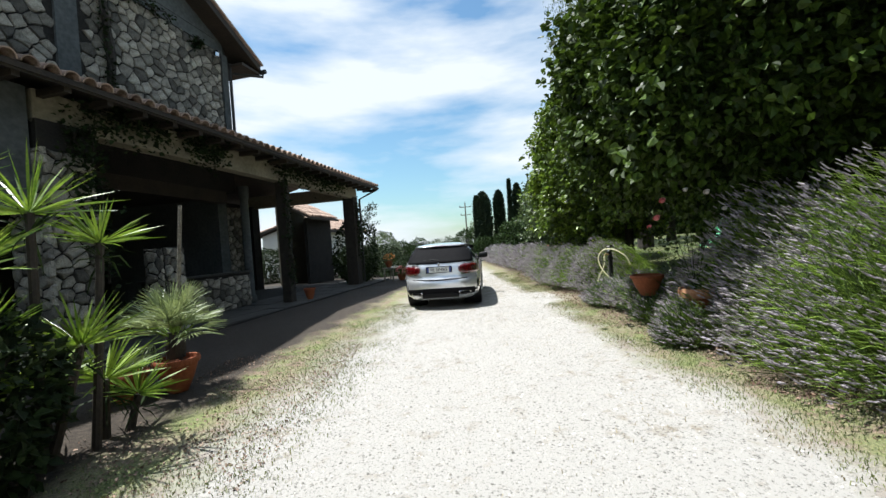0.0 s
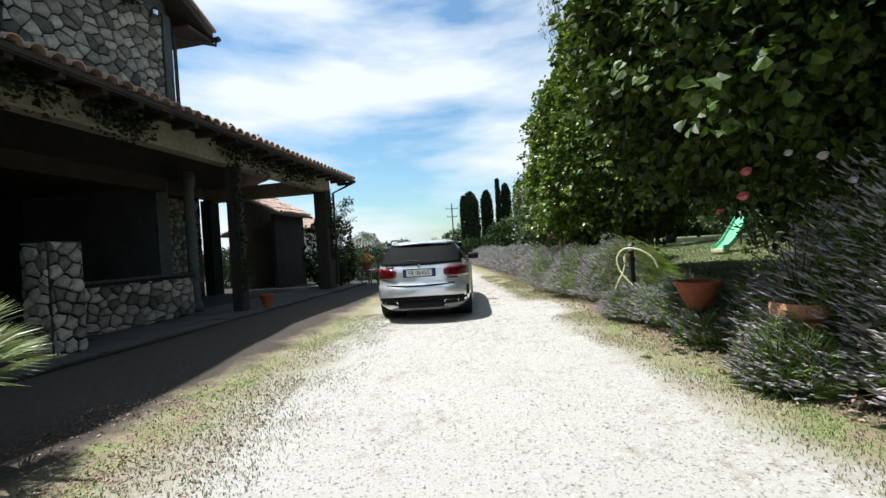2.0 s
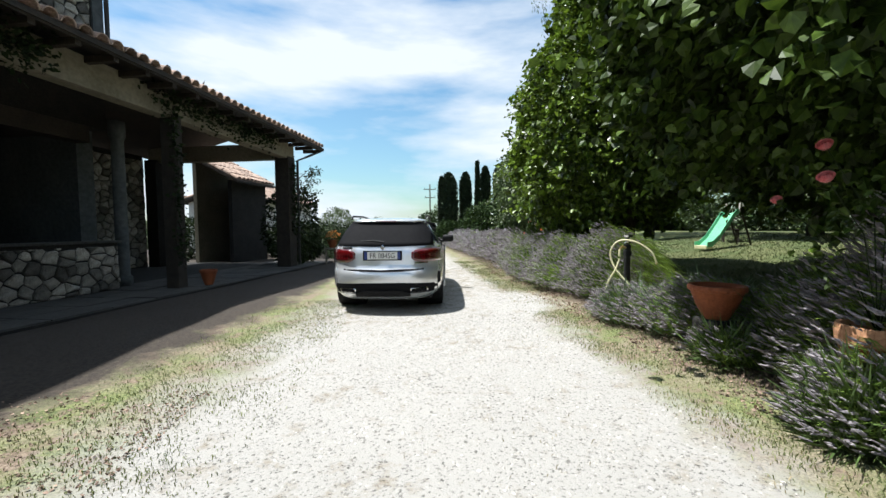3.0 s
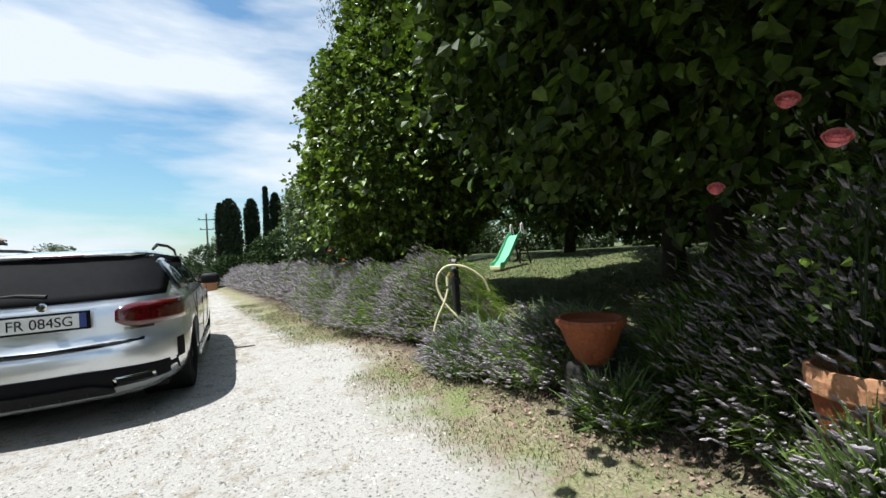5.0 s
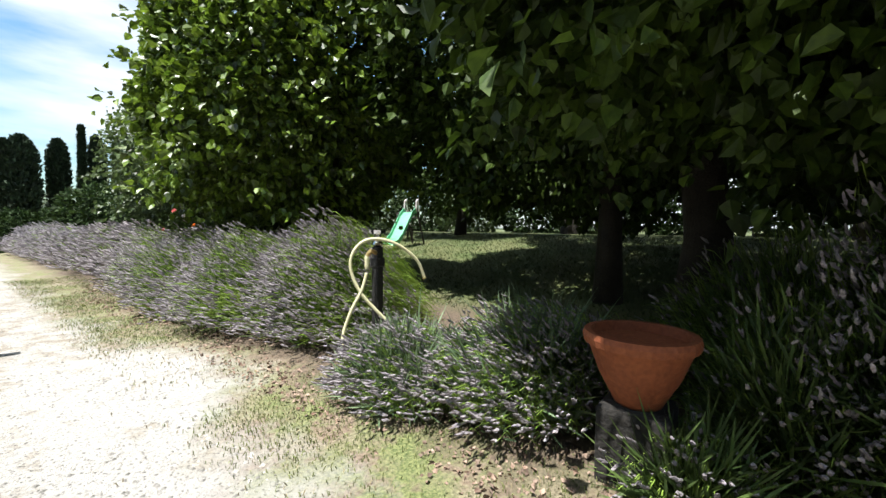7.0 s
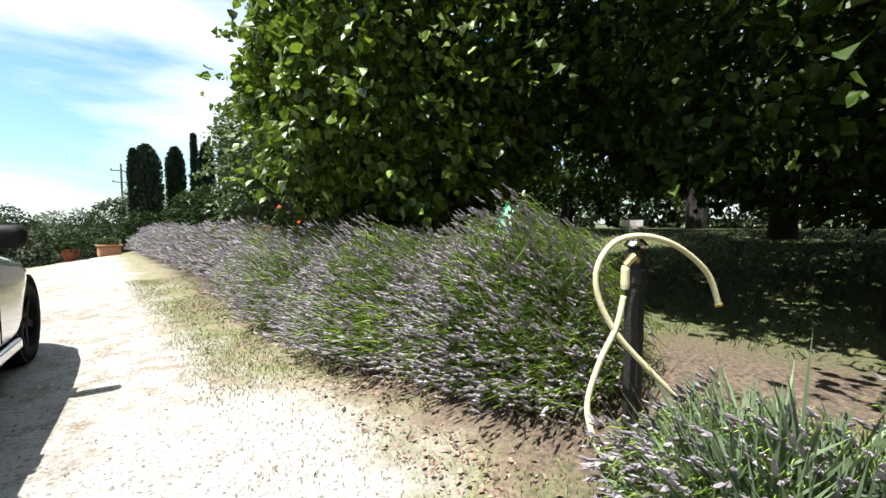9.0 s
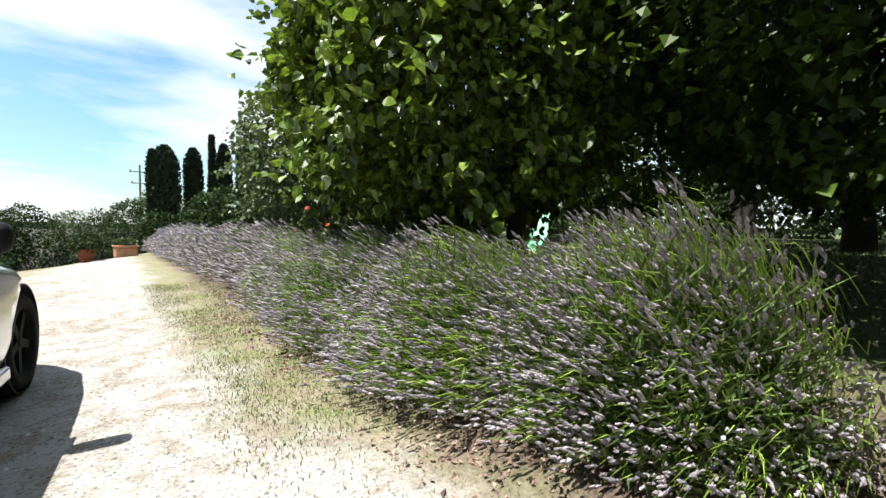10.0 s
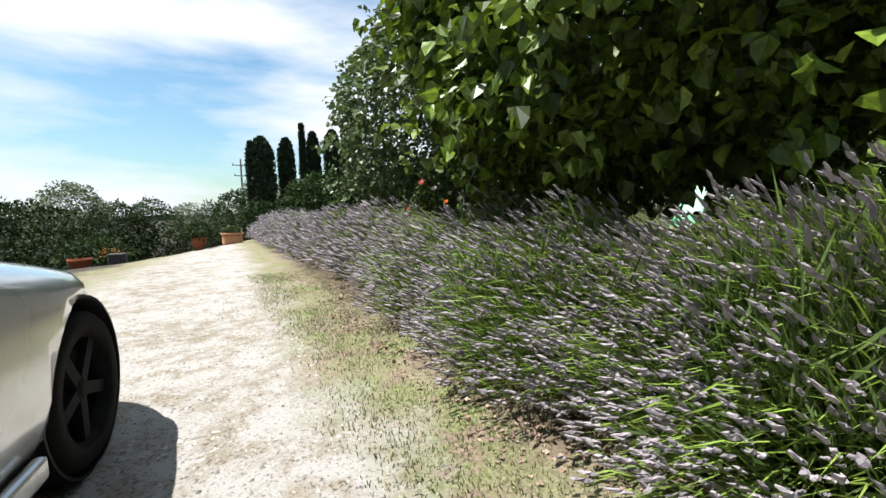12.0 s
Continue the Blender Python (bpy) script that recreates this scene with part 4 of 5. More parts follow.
for i, (cx, cy, rx, ry, h, n) in enumerate(((3.85, 9.4, 0.85, 0.85, 1.04, 7500), (3.7, 10.7, 1.0, 1.1, 0.95, 8500), (3.65, 12.1, 0.95, 1.1, 0.92, 7000), (3.7, 13.5, 0.9, 1.0, 0.95, 5000), (3.85, 14.7, 0.8, 0.9, 0.92, 3200))):
    lavender(cx, cy, rx, ry, h, n, 100 + i, BLOOM, florets=cy < 13, heads=0.55)
for i in range(7):
    cy = 16.3 + i * 2.0
    lavender(3.95 - 0.05 * i, cy, 0.9, 1.25, 1.0, 2200, 200 + i, "dense lavender mound in mauve bloom along the drive", size=1.6, fill=0.9, heads=0.9)


# ---- trees ----
def tree(name, x, y, crown, n, seed, label, trunk_r=0.17, leaf=0.11, material=LEAF, limbs=9, fork=1.9, boxy=0.85, category="tree", broad=0.46, sprigs=420, full=False, dome=False):
    """A tapered trunk with limbs and a crown (centre, radii) of separate leaves."""
    rng = np.random.default_rng(seed)
    z0 = gz(x, y)
    t = thing(name, (0, 0, 0), label, category)
    c, r = np.array(crown[0]), np.array(crown[1])
    bend = rng.normal(size=2) * 0.08
    trunk = [(x, y, z0 - 0.1), (x + bend[0], y + bend[1], z0 + fork * 0.5), (x + bend[0] * 0.5, y, z0 + fork), (c[0] * 0.5 + x * 0.5, c[1] * 0.5 + y * 0.5, c[2] * 0.6 + (z0 + fork) * 0.4), (c[0], c[1], c[2] + r[2] * 0.5)]
    part("trunk", tube(trunk, [trunk_r * 1.35, trunk_r, trunk_r * 0.9, trunk_r * 0.6, trunk_r * 0.2], 12), BARK, t, smooth=True)
    for k in range(limbs):
        d = rng.normal(size=3)
        d[2] = abs(d[2]) * 0.6 - 0.1
        d /= np.linalg.norm(d)
        a = np.array([x, y, z0 + fork + rng.uniform(0, 1.2)])
        b = c + d * r * 0.85
        m = (a + b) / 2 + np.array([0, 0, 0.35])
        part("limb", tube([a, m, b], [trunk_r * 0.45, trunk_r * 0.28, trunk_r * 0.08], 6), BARK, t, smooth=True)
    lumps = 0.13 if dome else 0.22
    p, d = crown_points(n, c, r, seed, rng, boxy=boxy, lumps=lumps)
    ends = crown_points(sprigs, c, r, seed, rng, shell=1.0, boxy=boxy, lumps=lumps)
    k = rng.random((sprigs, 16, 1))
    sp = ends[0][:, None] + ends[1][:, None] * (k * rng.uniform(0.2, 0.6, (sprigs, 1, 1))) + rng.normal(size=(sprigs, 16, 3)) * 0.07
    p = np.concatenate([p, sp.reshape(-1, 3)])
    d = np.concatenate([d, np.repeat(ends[1], 16, axis=0)])
    if dome:
        # skirts hang wide and low, the head narrows
        u = (p[:, 2] - c[2]) / r[2]
        wide = 1 - 0.40 * np.clip(u / 0.5, 0, 1) + 0.28 * np.clip(-u, 0, 1) ** 1.3
        p[:, :2] = c[:2] + (p[:, :2] - c[:2]) * wide[:, None]
    v, f = leaf_cloud(p, d * 0.8, leaf, rng, broad, full=full)
    raw("crown", v, f, material, t)
    return t


LINDEN = "broad-leaved tree with a dense low dark green crown"
# this linden gets the leaf colour with sunlight painted in
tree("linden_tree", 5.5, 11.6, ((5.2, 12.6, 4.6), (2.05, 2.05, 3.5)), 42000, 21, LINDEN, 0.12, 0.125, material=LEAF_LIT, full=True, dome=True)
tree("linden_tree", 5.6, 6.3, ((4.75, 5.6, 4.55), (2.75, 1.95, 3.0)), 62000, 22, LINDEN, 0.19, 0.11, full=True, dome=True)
tree("linden_tree", 6.0, 17.4, ((6.0, 17.2, 3.5), (2.2, 2.1, 2.8)), 26000, 23, "pale green tree with a rounded crown beside the lavender", 0.15, material=LEAF_PALE, dome=True)
tree("linden_tree", 6.3, 1.6, ((6.3, 1.6, 5.0), (2.9, 2.7, 3.2)), 30000, 24, LINDEN, 0.18, 0.13)
tree("linden_tree", 6.75, 7.4, ((7.9, 8.6, 4.7), (3.0, 2.9, 3.2)), 36000, 25, LINDEN, 0.15, 0.14)
tree("linden_tree", 10.5, 4.2, ((10.3, 4.2, 4.9), (3.6, 3.4, 3.4)), 32000, 26, LINDEN, 0.2, 0.15)
tree("linden_tree", 13.0, 22.5, ((13.0, 22.5, 5.4), (3.3, 3.2, 3.3)), 9000, 27, LINDEN, 0.2, 0.15)
tree("linden_tree", 13.5, 9.2, ((13.5, 9.2, 5.4), (3.2, 3.2, 3.4)), 18000, 28, LINDEN, 0.22, 0.15)
tree("linden_tree", 11.6, -1.5, ((11.6, -1.5, 5.2), (3.4, 3.2, 3.5)), 10000, 29, LINDEN, 0.22, 0.15)
# two unseen trees added behind the start to hold back sky light
for k, (bx, by) in enumerate(((-8.5, -9.0), (7.0, -5.5))):
    tree("linden_tree", bx, by, ((bx, by, 4.8), (3.2, 3.0, 3.6)), 6000, 40 + k, LINDEN, 0.2, 0.2)
tree("linden_tree", 14.8, 15.6, ((14.8, 15.2, 5.0), (3.0, 2.8, 3.2)), 16000, 33, LINDEN, 0.2, 0.16)
tree("linden_tree", 16.5, 3.5, ((16.5, 3.5, 5.6), (3.4, 3.4, 3.4)), 9000, 30, LINDEN, 0.22, 0.16)


def cypress(x, y, h, r, seed, pointed=False):
    rng = np.random.default_rng(seed)
    z0 = gz(x, y)
    t = thing("cypress_tree", (x, y, z0), "tall dark slender cypress" if pointed else "dark clipped columnar cypress with a blunt top", "tree", group="cypress row")
    part("trunk", tube([(0, 0, -0.1), (0, 0, h * 0.6)], [0.2, 0.08]), BARK, t)
    n = 12000
    k = rng.random(n)
    prof = (1 - k) ** 0.7 if pointed else np.minimum(1, (1 - k) * 7) ** 0.5 * (0.85 + 0.15 * np.sin(k * 3))
    th = rng.uniform(0, 2 * math.pi, n)
    rr = r * prof * rng.uniform(0.25, 1.08, n) * (1 + 0.10 * np.sin(th * 5 + k * 14))
    p = np.column_stack([np.cos(th) * rr, np.sin(th) * rr, 0.2 + k * (h - 0.4)])
    d = np.column_stack([np.cos(th), np.sin(th), np.full(n, 1.6)])
    v, f = leaf_cloud(p, d, 0.26, rng, 0.3, 0.0)
    raw("crown", v, f, CYPRESS, t)


for i, (x, top, r, pt) in enumerate(((4.65, 7.0, 0.82, False), (6.5, 7.25, 0.52, False), (7.62, 8.2, 0.30, True), (8.6, 7.8, 0.44, False), (9.95, 7.9, 0.6, False), (11.6, 8.0, 0.6, False), (3.95, 6.6, 0.28, False))):
    cypress(x, 43 + (i % 2) * 0.8, top - gz(x, 43), r, 300 + i, pt)


def bush(name, x, y, radii, n, seed, label, material=SHRUB, leaf=0.12, z=None, category="bush"):
    rng = np.random.default_rng(seed)
    z0 = gz(x, y) if z is None else z
    t = thing(name, (x, y, z0), label, category)
    p, d = crown_points(n, (0, 0, radii[2] * 0.85), radii, seed, rng)
    p[:, 2] = np.maximum(p[:, 2], 0.02)
    v, f = leaf_cloud(p, d, leaf, rng, 0.36, 0.1)
    tagged(raw("foliage", v, f, material, t), kind="stuff")
    for k in range(4):
        a = rng.uniform(0, 6.28)
        part("branch", tube([(0, 0, -0.05), (radii[0] * 0.3 * math.cos(a), radii[1] * 0.3 * math.sin(a), radii[2] * 0.6), (radii[0] * 0.6 * math.cos(a), radii[1] * 0.6 * math.sin(a), radii[2] * 1.2)], [0.05, 0.03, 0.01], 5), BARK, t)
    return t


rngp = random.Random(8)
# shrubs below the cypresses, olive and wood beyond the crest, hedge behind the lawn
for i in range(9):
    bush("shrub", 3.9 + i * 1.5, 37.5 + rngp.uniform(-1, 1), (1.2, 1.1, rngp.uniform(0.85, 1.2)), 4200, 400 + i, "mixed dark flowering shrub below the cypresses", leaf=0.17)
for i in range(20):
    y = 44 + rngp.uniform(-3, 7) + (4 if i > 13 else 0)
    x = -32 + i * 1.95
    bush("wood_tree", x, y, (2.1, 1.9, rngp.uniform(1.45, 2.05) + (1.3 if x > -4 else 0.6 if x > -9 else 0.3)), 8000, 430 + i, "olive and scrub tree on the falling land", OLIVE if i % 3 == 1 else SHRUB, 0.17, category="tree")
for i in range(11):
    bush("hedge_shrub", 22 + rngp.uniform(-1.5, 1.5), -8 + i * 4.0, (2.2, 2.4, rngp.uniform(1.5, 2.2)), 3200, 460 + i, "sunlit mixed hedge shrub beyond the lawn", LEAF_PALE if i % 2 else SHRUB, 0.28)
for i in range(6):
    bush("hedge_shrub", 7 + i * 3.0, 33 + rngp.uniform(-1.5, 1.5), (2.2, 2.0, rngp.uniform(1.4, 2.2)), 3200, 480 + i, "sunlit mixed hedge shrub beyond the lawn", SHRUB, 0.28)


# ---- tap, hose and pots ----
def pot(x, y, r, h, label, material=TERRACOTTA, z=None, tilt=0.0, soil=True, rim_material=None):
    """A turned terracotta pot with a heavy ribbed rim."""
    z0 = gz(x, y) - 0.01 if z is None else z
    t = thing("terracotta_pot", (x, y, z0), label, "plant pot")
    body = [(r * 0.42, 0), (r * 0.46, 0.02), (r * 0.72, h * 0.42), (r * 0.92, h * 0.82), (r * 0.94, h * 0.84), (r * 0.86, h * 0.84), (r * 0.62, h * 0.42), (r * 0.36, 0.04)]
    part("body", lathe(body, 32), material, t, smooth=True)
    rim = [(r * 0.90, h * 0.82), (r * 1.0, h * 0.84), (r * 1.03, h * 0.93), (r * 1.0, h), (r * 0.88, h), (r * 0.86, h * 0.86)]
    rb = lathe(rim, 64)
    for i, v in enumerate(rb.verts):
        if v.co.xy.length > r * 0.95 and i % 2:
            v.co.xy *= 0.985
    part("rim", rb, rim_material or material, t, "ribbed rim")
    if soil:
        part("soil", lathe([(r * 0.85, h * 0.78), (r * 0.85, h * 0.80), (0.02, h * 0.82)], 24), LITTER, t)
    t.rotation_euler = (tilt, 0, 0)
    return t


# plinth added below the pot; its near-black colour stands for shade
plinth = thing("stone_plinth", (3.20, 6.28, gz(3.2, 6.28)), "added plinth under a terracotta pot, coloured near black as shade", "plinth")
part("block", box(-0.15, -0.15, -0.04, 0.15, 0.15, 0.34, 0.03), MORTAR_SHADE, plinth)
pot(3.20, 6.28, 0.24, 0.33, "large ribbed terracotta pot standing in tree shade", z=gz(3.2, 6.28) + 0.338)
lavender(3.1, 6.06, 0.28, 0.28, 0.32, 900, 79, "low straggling lavender before the terracotta pot", heads=0.2, florets=True)
# paler rim clay: the sun on the rim is put into its colour
pot(3.08, 4.88, 0.19, 0.66, "tall terracotta pot under the pink rose", TERRACOTTA, rim_material=PALE_CLAY)
lavender(2.80, 4.76, 0.30, 0.32, 0.50, 2600, 77, "green lavender sprawling before the clay pot", heads=0.25, florets=True)


def build_tap():
    x, y = 3.52, 8.38
    z = gz(x, y)
    t = thing("garden_tap", (x, y, z), "dark iron garden tap post with brass cap", "tap")
    part("post", box(-0.036, -0.036, -0.05, 0.036, 0.036, 0.95, 0.01), IRON, t)
    part("collar", box(-0.046, -0.046, 0.78, 0.046, 0.046, 0.86, 0.01), IRON, t)
    part("cap", lathe([(0.03, 0.95), (0.055, 0.97), (0.03, 1.0), (0.03, 1.05), (0.07, 1.06), (0.075, 1.09), (0.03, 1.10)], 16), CHROME, t, "grey metal cap")
    part("spout", tube([(-0.04, -0.02, 0.90), (-0.10, -0.03, 0.92), (-0.12, -0.005, 0.88)], [0.02, 0.02, 0.018]), BRASS, t, "brass spout")
    part("connector", lathe([(0.017, 0), (0.020, 0.02), (0.020, 0.09), (0.016, 0.11)], 14), HOSE, t, "cream hose connector").location = (-0.12, -0.005, 0.77)
    hz = gz(3.2, 8.3)
    hose = thing("garden_hose", (0, 0, 0), "cream rubber garden hose looped over the tap post", "hose")

    def smooth_path(keys, sub=9):
        out = []
        for i in range(len(keys) - 1):
            p0, p1, p2, p3 = (Vector(keys[max(0, min(len(keys) - 1, i + k))]) for k in (-1, 0, 1, 2))
            for j in range(sub):
                s = j / sub
                out.append(0.5 * (2 * p1 + (p2 - p0) * s + (2 * p0 - 5 * p1 + 4 * p2 - p3) * s * s + (3 * p1 - p0 - 3 * p2 + p3) * s ** 3))
        return out + [Vector(keys[-1])]

    def at(s, z, near):
        """A point of the loop: s along its plane, z up, near towards the drive."""
        return (x + 0.75 * s - 0.66 * near, y - 0.66 * s - 0.75 * near, z)

    g = gz(x, y) + 0.02
    loop = smooth_path([at(0.40, 0.74, 0.02), at(0.33, 0.90, 0.03), at(0.17, 1.03, 0.05), at(0.0, 1.08, 0.06), at(-0.13, 1.05, 0.06), at(-0.21, 0.94, 0.07), at(-0.21, 0.80, 0.08), at(-0.13, 0.63, 0.10), at(0.03, 0.45, 0.12), at(0.20, 0.28, 0.14), at(0.35, 0.14, 0.16), at(0.42, g, 0.20), at(0.34, g, 0.32), at(0.12, g, 0.42), at(-0.10, g, 0.42), at(-0.24, g + 0.04, 0.30), at(-0.28, 0.28, 0.16), at(-0.22, 0.48, 0.12), at(-0.13, 0.66, 0.10), at(-0.09, 0.80, 0.08)])
    part("hose_pipe", tube(loop, [0.0135] * len(loop), 10), HOSE, hose, smooth=True)
    part("coupling", tube([loop[0], loop[1]], [0.019, 0.019], 12), BRASS, hose, "brass hose coupling")


build_tap()


# ---- roses ----
def rose_bloom(t, x, y, z, r, material, seed):
    """A full bloom: three whorls of cupped petals round a tight heart, nodding a little."""
    r *= 0.58
    rng = random.Random(seed)
    bm = bmesh.new()
    nod = Matrix.Rotation(rng.uniform(0.6, 1.0), 3, Vector((0.5, -1, 0)).normalized())
    for n, top, size in ((3, 0.25, 0.5), (5, 0.65, 0.78), (6, 1.0, 1.0), (6, 1.35, 1.12)):
        for i in range(n):
            az = 2 * math.pi * (i + 0.5 * (n % 2)) / n + rng.uniform(-0.15, 0.15)
            half = math.pi / n * 1.3
            rows = []
            for k, s in enumerate((0.35, 0.7, 0.92, 1.0)):
                th = math.pi * 0.95 + (top - math.pi * 0.95) * s
                q = r * size * (0.92 + 0.08 * k + (0.10 if k == 3 else 0))
                rows.append([bm.verts.new(nod @ Vector((q * math.sin(th) * math.cos(az + u * half), q * math.sin(th) * math.sin(az + u * half), q * math.cos(th) - abs(u) * r * 0.12 * (k == 3))) + Vector((x, y, z))) for u in (-1, -0.4, 0.4, 1)])
            for p, q in zip(rows, rows[1:]):
                for k in range(3):
                    bm.faces.new((p[k], p[k + 1], q[k + 1], q[k]))
    part("rose_bloom", bm, material, t, smooth=True)


def rose_bush(x, y, z, blooms, height, n, seed, label):
    rng = np.random.default_rng(seed)
    t = thing("rose_bush", (0, 0, 0), label, "rose bush")
    pts = []
    for i, (bx, by, bz, r, m) in enumerate(blooms):
        mid = Vector((x * 0.6 + bx * 0.4, y * 0.6 + by * 0.4, z + (bz - z) * 0.6)) + Vector(rng.normal(size=3)) * 0.04
        part("cane", tube([(x, y, z), mid, (bx, by, bz)], [0.0045, 0.0035, 0.0025], 6), IVY, t)
        rose_bloom(t, bx, by, bz, r, m, seed + i)
        k = rng.random((n, 1))
        a, b = np.array(mid), np.array((bx, by, bz - 0.02))
        pts.append(a + (b - a) * k + rng.normal(size=(n, 3)) * 0.06)
    extra = rng.normal(size=(n * 2, 3)) * np.array([0.2, 0.2, 0.2]) + np.array([x + 0.1, y - 0.15, z + height * 0.3])
    p = np.concatenate([*pts, extra])
    v, f = leaf_cloud(p, rng.normal(size=p.shape) * 0.6, 0.052, rng, 0.34, 0.1, full=True)
    tagged(raw("foliage", v, f, LEAF, t), kind="stuff")


rose_bush(3.08, 4.88, 0.6, ((2.63, 4.83, 1.55, 0.055, ROSE), (2.81, 5.0, 1.77, 0.055, ROSE), (2.75, 5.25, 1.45, 0.045, ROSE), (3.15, 4.67, 1.81, 0.05, ROSE_PALE), (2.95, 4.75, 1.86, 0.04, ROSE_PALE), (3.3, 4.6, 1.6, 0.04, ROSE_PALE), (2.70, 4.95, 1.12, 0.025, LAV_STEM)), 1.0, 30, 61, "pink rose bush on long canes above a clay pot")
rose_bush(4.6, 16.2, 0.12, ((4.35, 15.6, 1.5, 0.06, ROSE), (4.5, 15.5, 1.4, 0.06, ROSE_PALE), (4.65, 15.4, 1.2, 0.05, ORANGE), (4.2, 15.8, 1.1, 0.05, ROSE), (4.9, 15.7, 1.35, 0.05, ROSE_PALE)), 1.3, 160, 62, "rose bush with pale pink blooms behind the lavender")


# ---- slide and bench on the lawn ----
def build_slide():
    x, y = 10.75, 15.0
    z = gz(x, y)
    t = thing("garden_slide", (x, y, z), "pale green plastic children's slide on the lawn", "slide", turn=0.20)
    prof = [(-0.95, 0.10), (-0.75, 0.12), (-0.45, 0.34), (-0.1, 0.75), (0.15, 1.05), (0.32, 1.17), (0.45, 1.18)]
    bm = bmesh.new()
    rows = []
    for px, pz in prof:
        rows.append([bm.verts.new((px, w, pz + e)) for w, e in ((-0.24, 0.13), (-0.22, 0.13), (-0.20, 0.0), (0.20, 0.0), (0.22, 0.13), (0.24, 0.13), (0.24, -0.04), (-0.24, -0.04))])
    for a, b in zip(rows, rows[1:]):
        for i in range(8):
            j = (i + 1) % 8
            bm.faces.new((a[i], a[j], b[j], b[i]))
    bm.faces.new(rows[0])
    bm.faces.new(rows[-1][::-1])
    part("chute", bm, SLIDE_GREEN, t)
    part("foot", box(-0.98, -0.22, 0.0, -0.72, 0.22, 0.11, 0.01), HOSE, t)
    for w in (-0.23, 0.23):
        part("grab_rail", tube([(0.40, w, 1.2), (0.42, w, 1.55), (0.50, w, 1.62), (0.62, w, 1.2)], [0.025] * 4), ROSE_PALE, t, "white grab rail")
        part("ladder_leg", tube([(0.50, w, 1.2), (1.0, w, 0.0)], [0.03, 0.03]), WOOD, t)
    for i in range(4):
        part("rung", box(0.55 + i * 0.11, -0.23, 0.98 - i * 0.26, 0.62 + i * 0.11, 0.23, 1.01 - i * 0.26), WOOD, t)


build_slide()


def build_bench():
    x, y = 12.2, 16.3
    t = thing("garden_bench", (x, y, gz(x, y)), "dark slatted wooden garden bench on the lawn", "bench", turn=0.9)
    for i in range(4):
        part("seat_slat", box(-0.6, -0.2 + i * 0.11, 0.44, 0.6, -0.11 + i * 0.11, 0.47), WOOD, t)
    for i in range(4):
        part("back_slat", box(-0.6, 0.26, 0.56 + i * 0.14, 0.6, 0.29, 0.64 + i * 0.14), WOOD, t)
    for s in (-0.52, 0.52):
        part("front_leg", box(s - 0.03, -0.2, 0, s + 0.03, -0.14, 0.44), WOOD, t)
        part("back_leg", box(s - 0.03, 0.22, 0, s + 0.03, 0.28, 1.08), WOOD, t)


build_bench()


# ---- planting by the house ----
def rosette(t, centre, n, length, width, material, rng, up=0.35, name="leaf_rosette", droop=0.25):
    d = rng.normal(size=(n, 3))
    d[:, 2] = np.abs(d[:, 2]) * 0.8 + up * rng.uniform(-0.6, 1.5, n)
    d /= np.linalg.norm(d, axis=1, keepdims=True)
    L = length * rng.uniform(0.7, 1.1, (n, 1))
    a = np.tile(np.asarray(centre, float), (n, 1)) + d * 0.03
    b = a + d * L * 0.55
    c = a + d * L - np.array([0, 0, 1.0]) * L * droop * rng.uniform(0.2, 1.0, (n, 1))
    v, f = rods(a, b, c, width, rng)
    return raw(name, v, f, material, t)


def yucca(x, y, heads, seed):
    rng = np.random.default_rng(seed)
    z0 = gz(x, y)
    t = thing("yucca_plant", (0, 0, 0), "tall yucca with stiff yellow-green leaf heads", "yucca")
    for hx, hy, hz, L in heads:
        part("stem", tube([(x * 0.25 + hx * 0.75, y * 0.25 + hy * 0.75, z0 - 0.05), (x * 0.1 + hx * 0.9, y * 0.1 + hy * 0.9, z0 + (hz - z0) * 0.55), (hx, hy, hz)], [0.034, 0.03, 0.028]), WOOD, t)
        rosette(t, (hx, hy, hz), 58, L * 1.12, 0.0095, YUCCA, rng, droop=0.07)
        rosette(t, (hx, hy, hz - 0.12), 14, L * 0.7, 0.008, IVY, rng, -0.7, "dead_leaves", 0.6)


yucca(-3.0, 2.75, ((-2.9, 2.80, 1.84, 0.46), (-3.35, 2.6, 2.0, 0.45), (-2.72, 3.15, 1.62, 0.36), (-3.1, 2.55, 1.45, 0.5)), 71)
yucca(-3.25, 2.2, ((-3.2, 2.2, 1.3, 0.5), (-3.0, 2.45, 0.95, 0.45), (-2.75, 2.95, 0.85, 0.42)), 72)
yucca(-2.95, 3.2, ((-2.85, 3.25, 0.50, 0.42), (-3.05, 2.9, 0.55, 0.42), (-2.75, 3.45, 0.30, 0.32)), 73)
yucca(-3.4, 1.3, ((-3.3, 1.3, 1.5, 0.5), (-3.2, 1.5, 0.9, 0.5)), 74)


# shrubs added to cast shade on the verge; the second is out of view
bush("shade_shrub", -3.1, 2.3, (0.6, 0.62, 0.72), 3200, 525, "dark leafy undergrowth added between the yuccas to cast shade", IVY, 0.09)
bush("shade_shrub", -3.1, 1.3, (0.7, 0.65, 1.1), 3600, 526, "unseen dark leafy shrub added beside the yuccas to cast shade", IVY, 0.09)


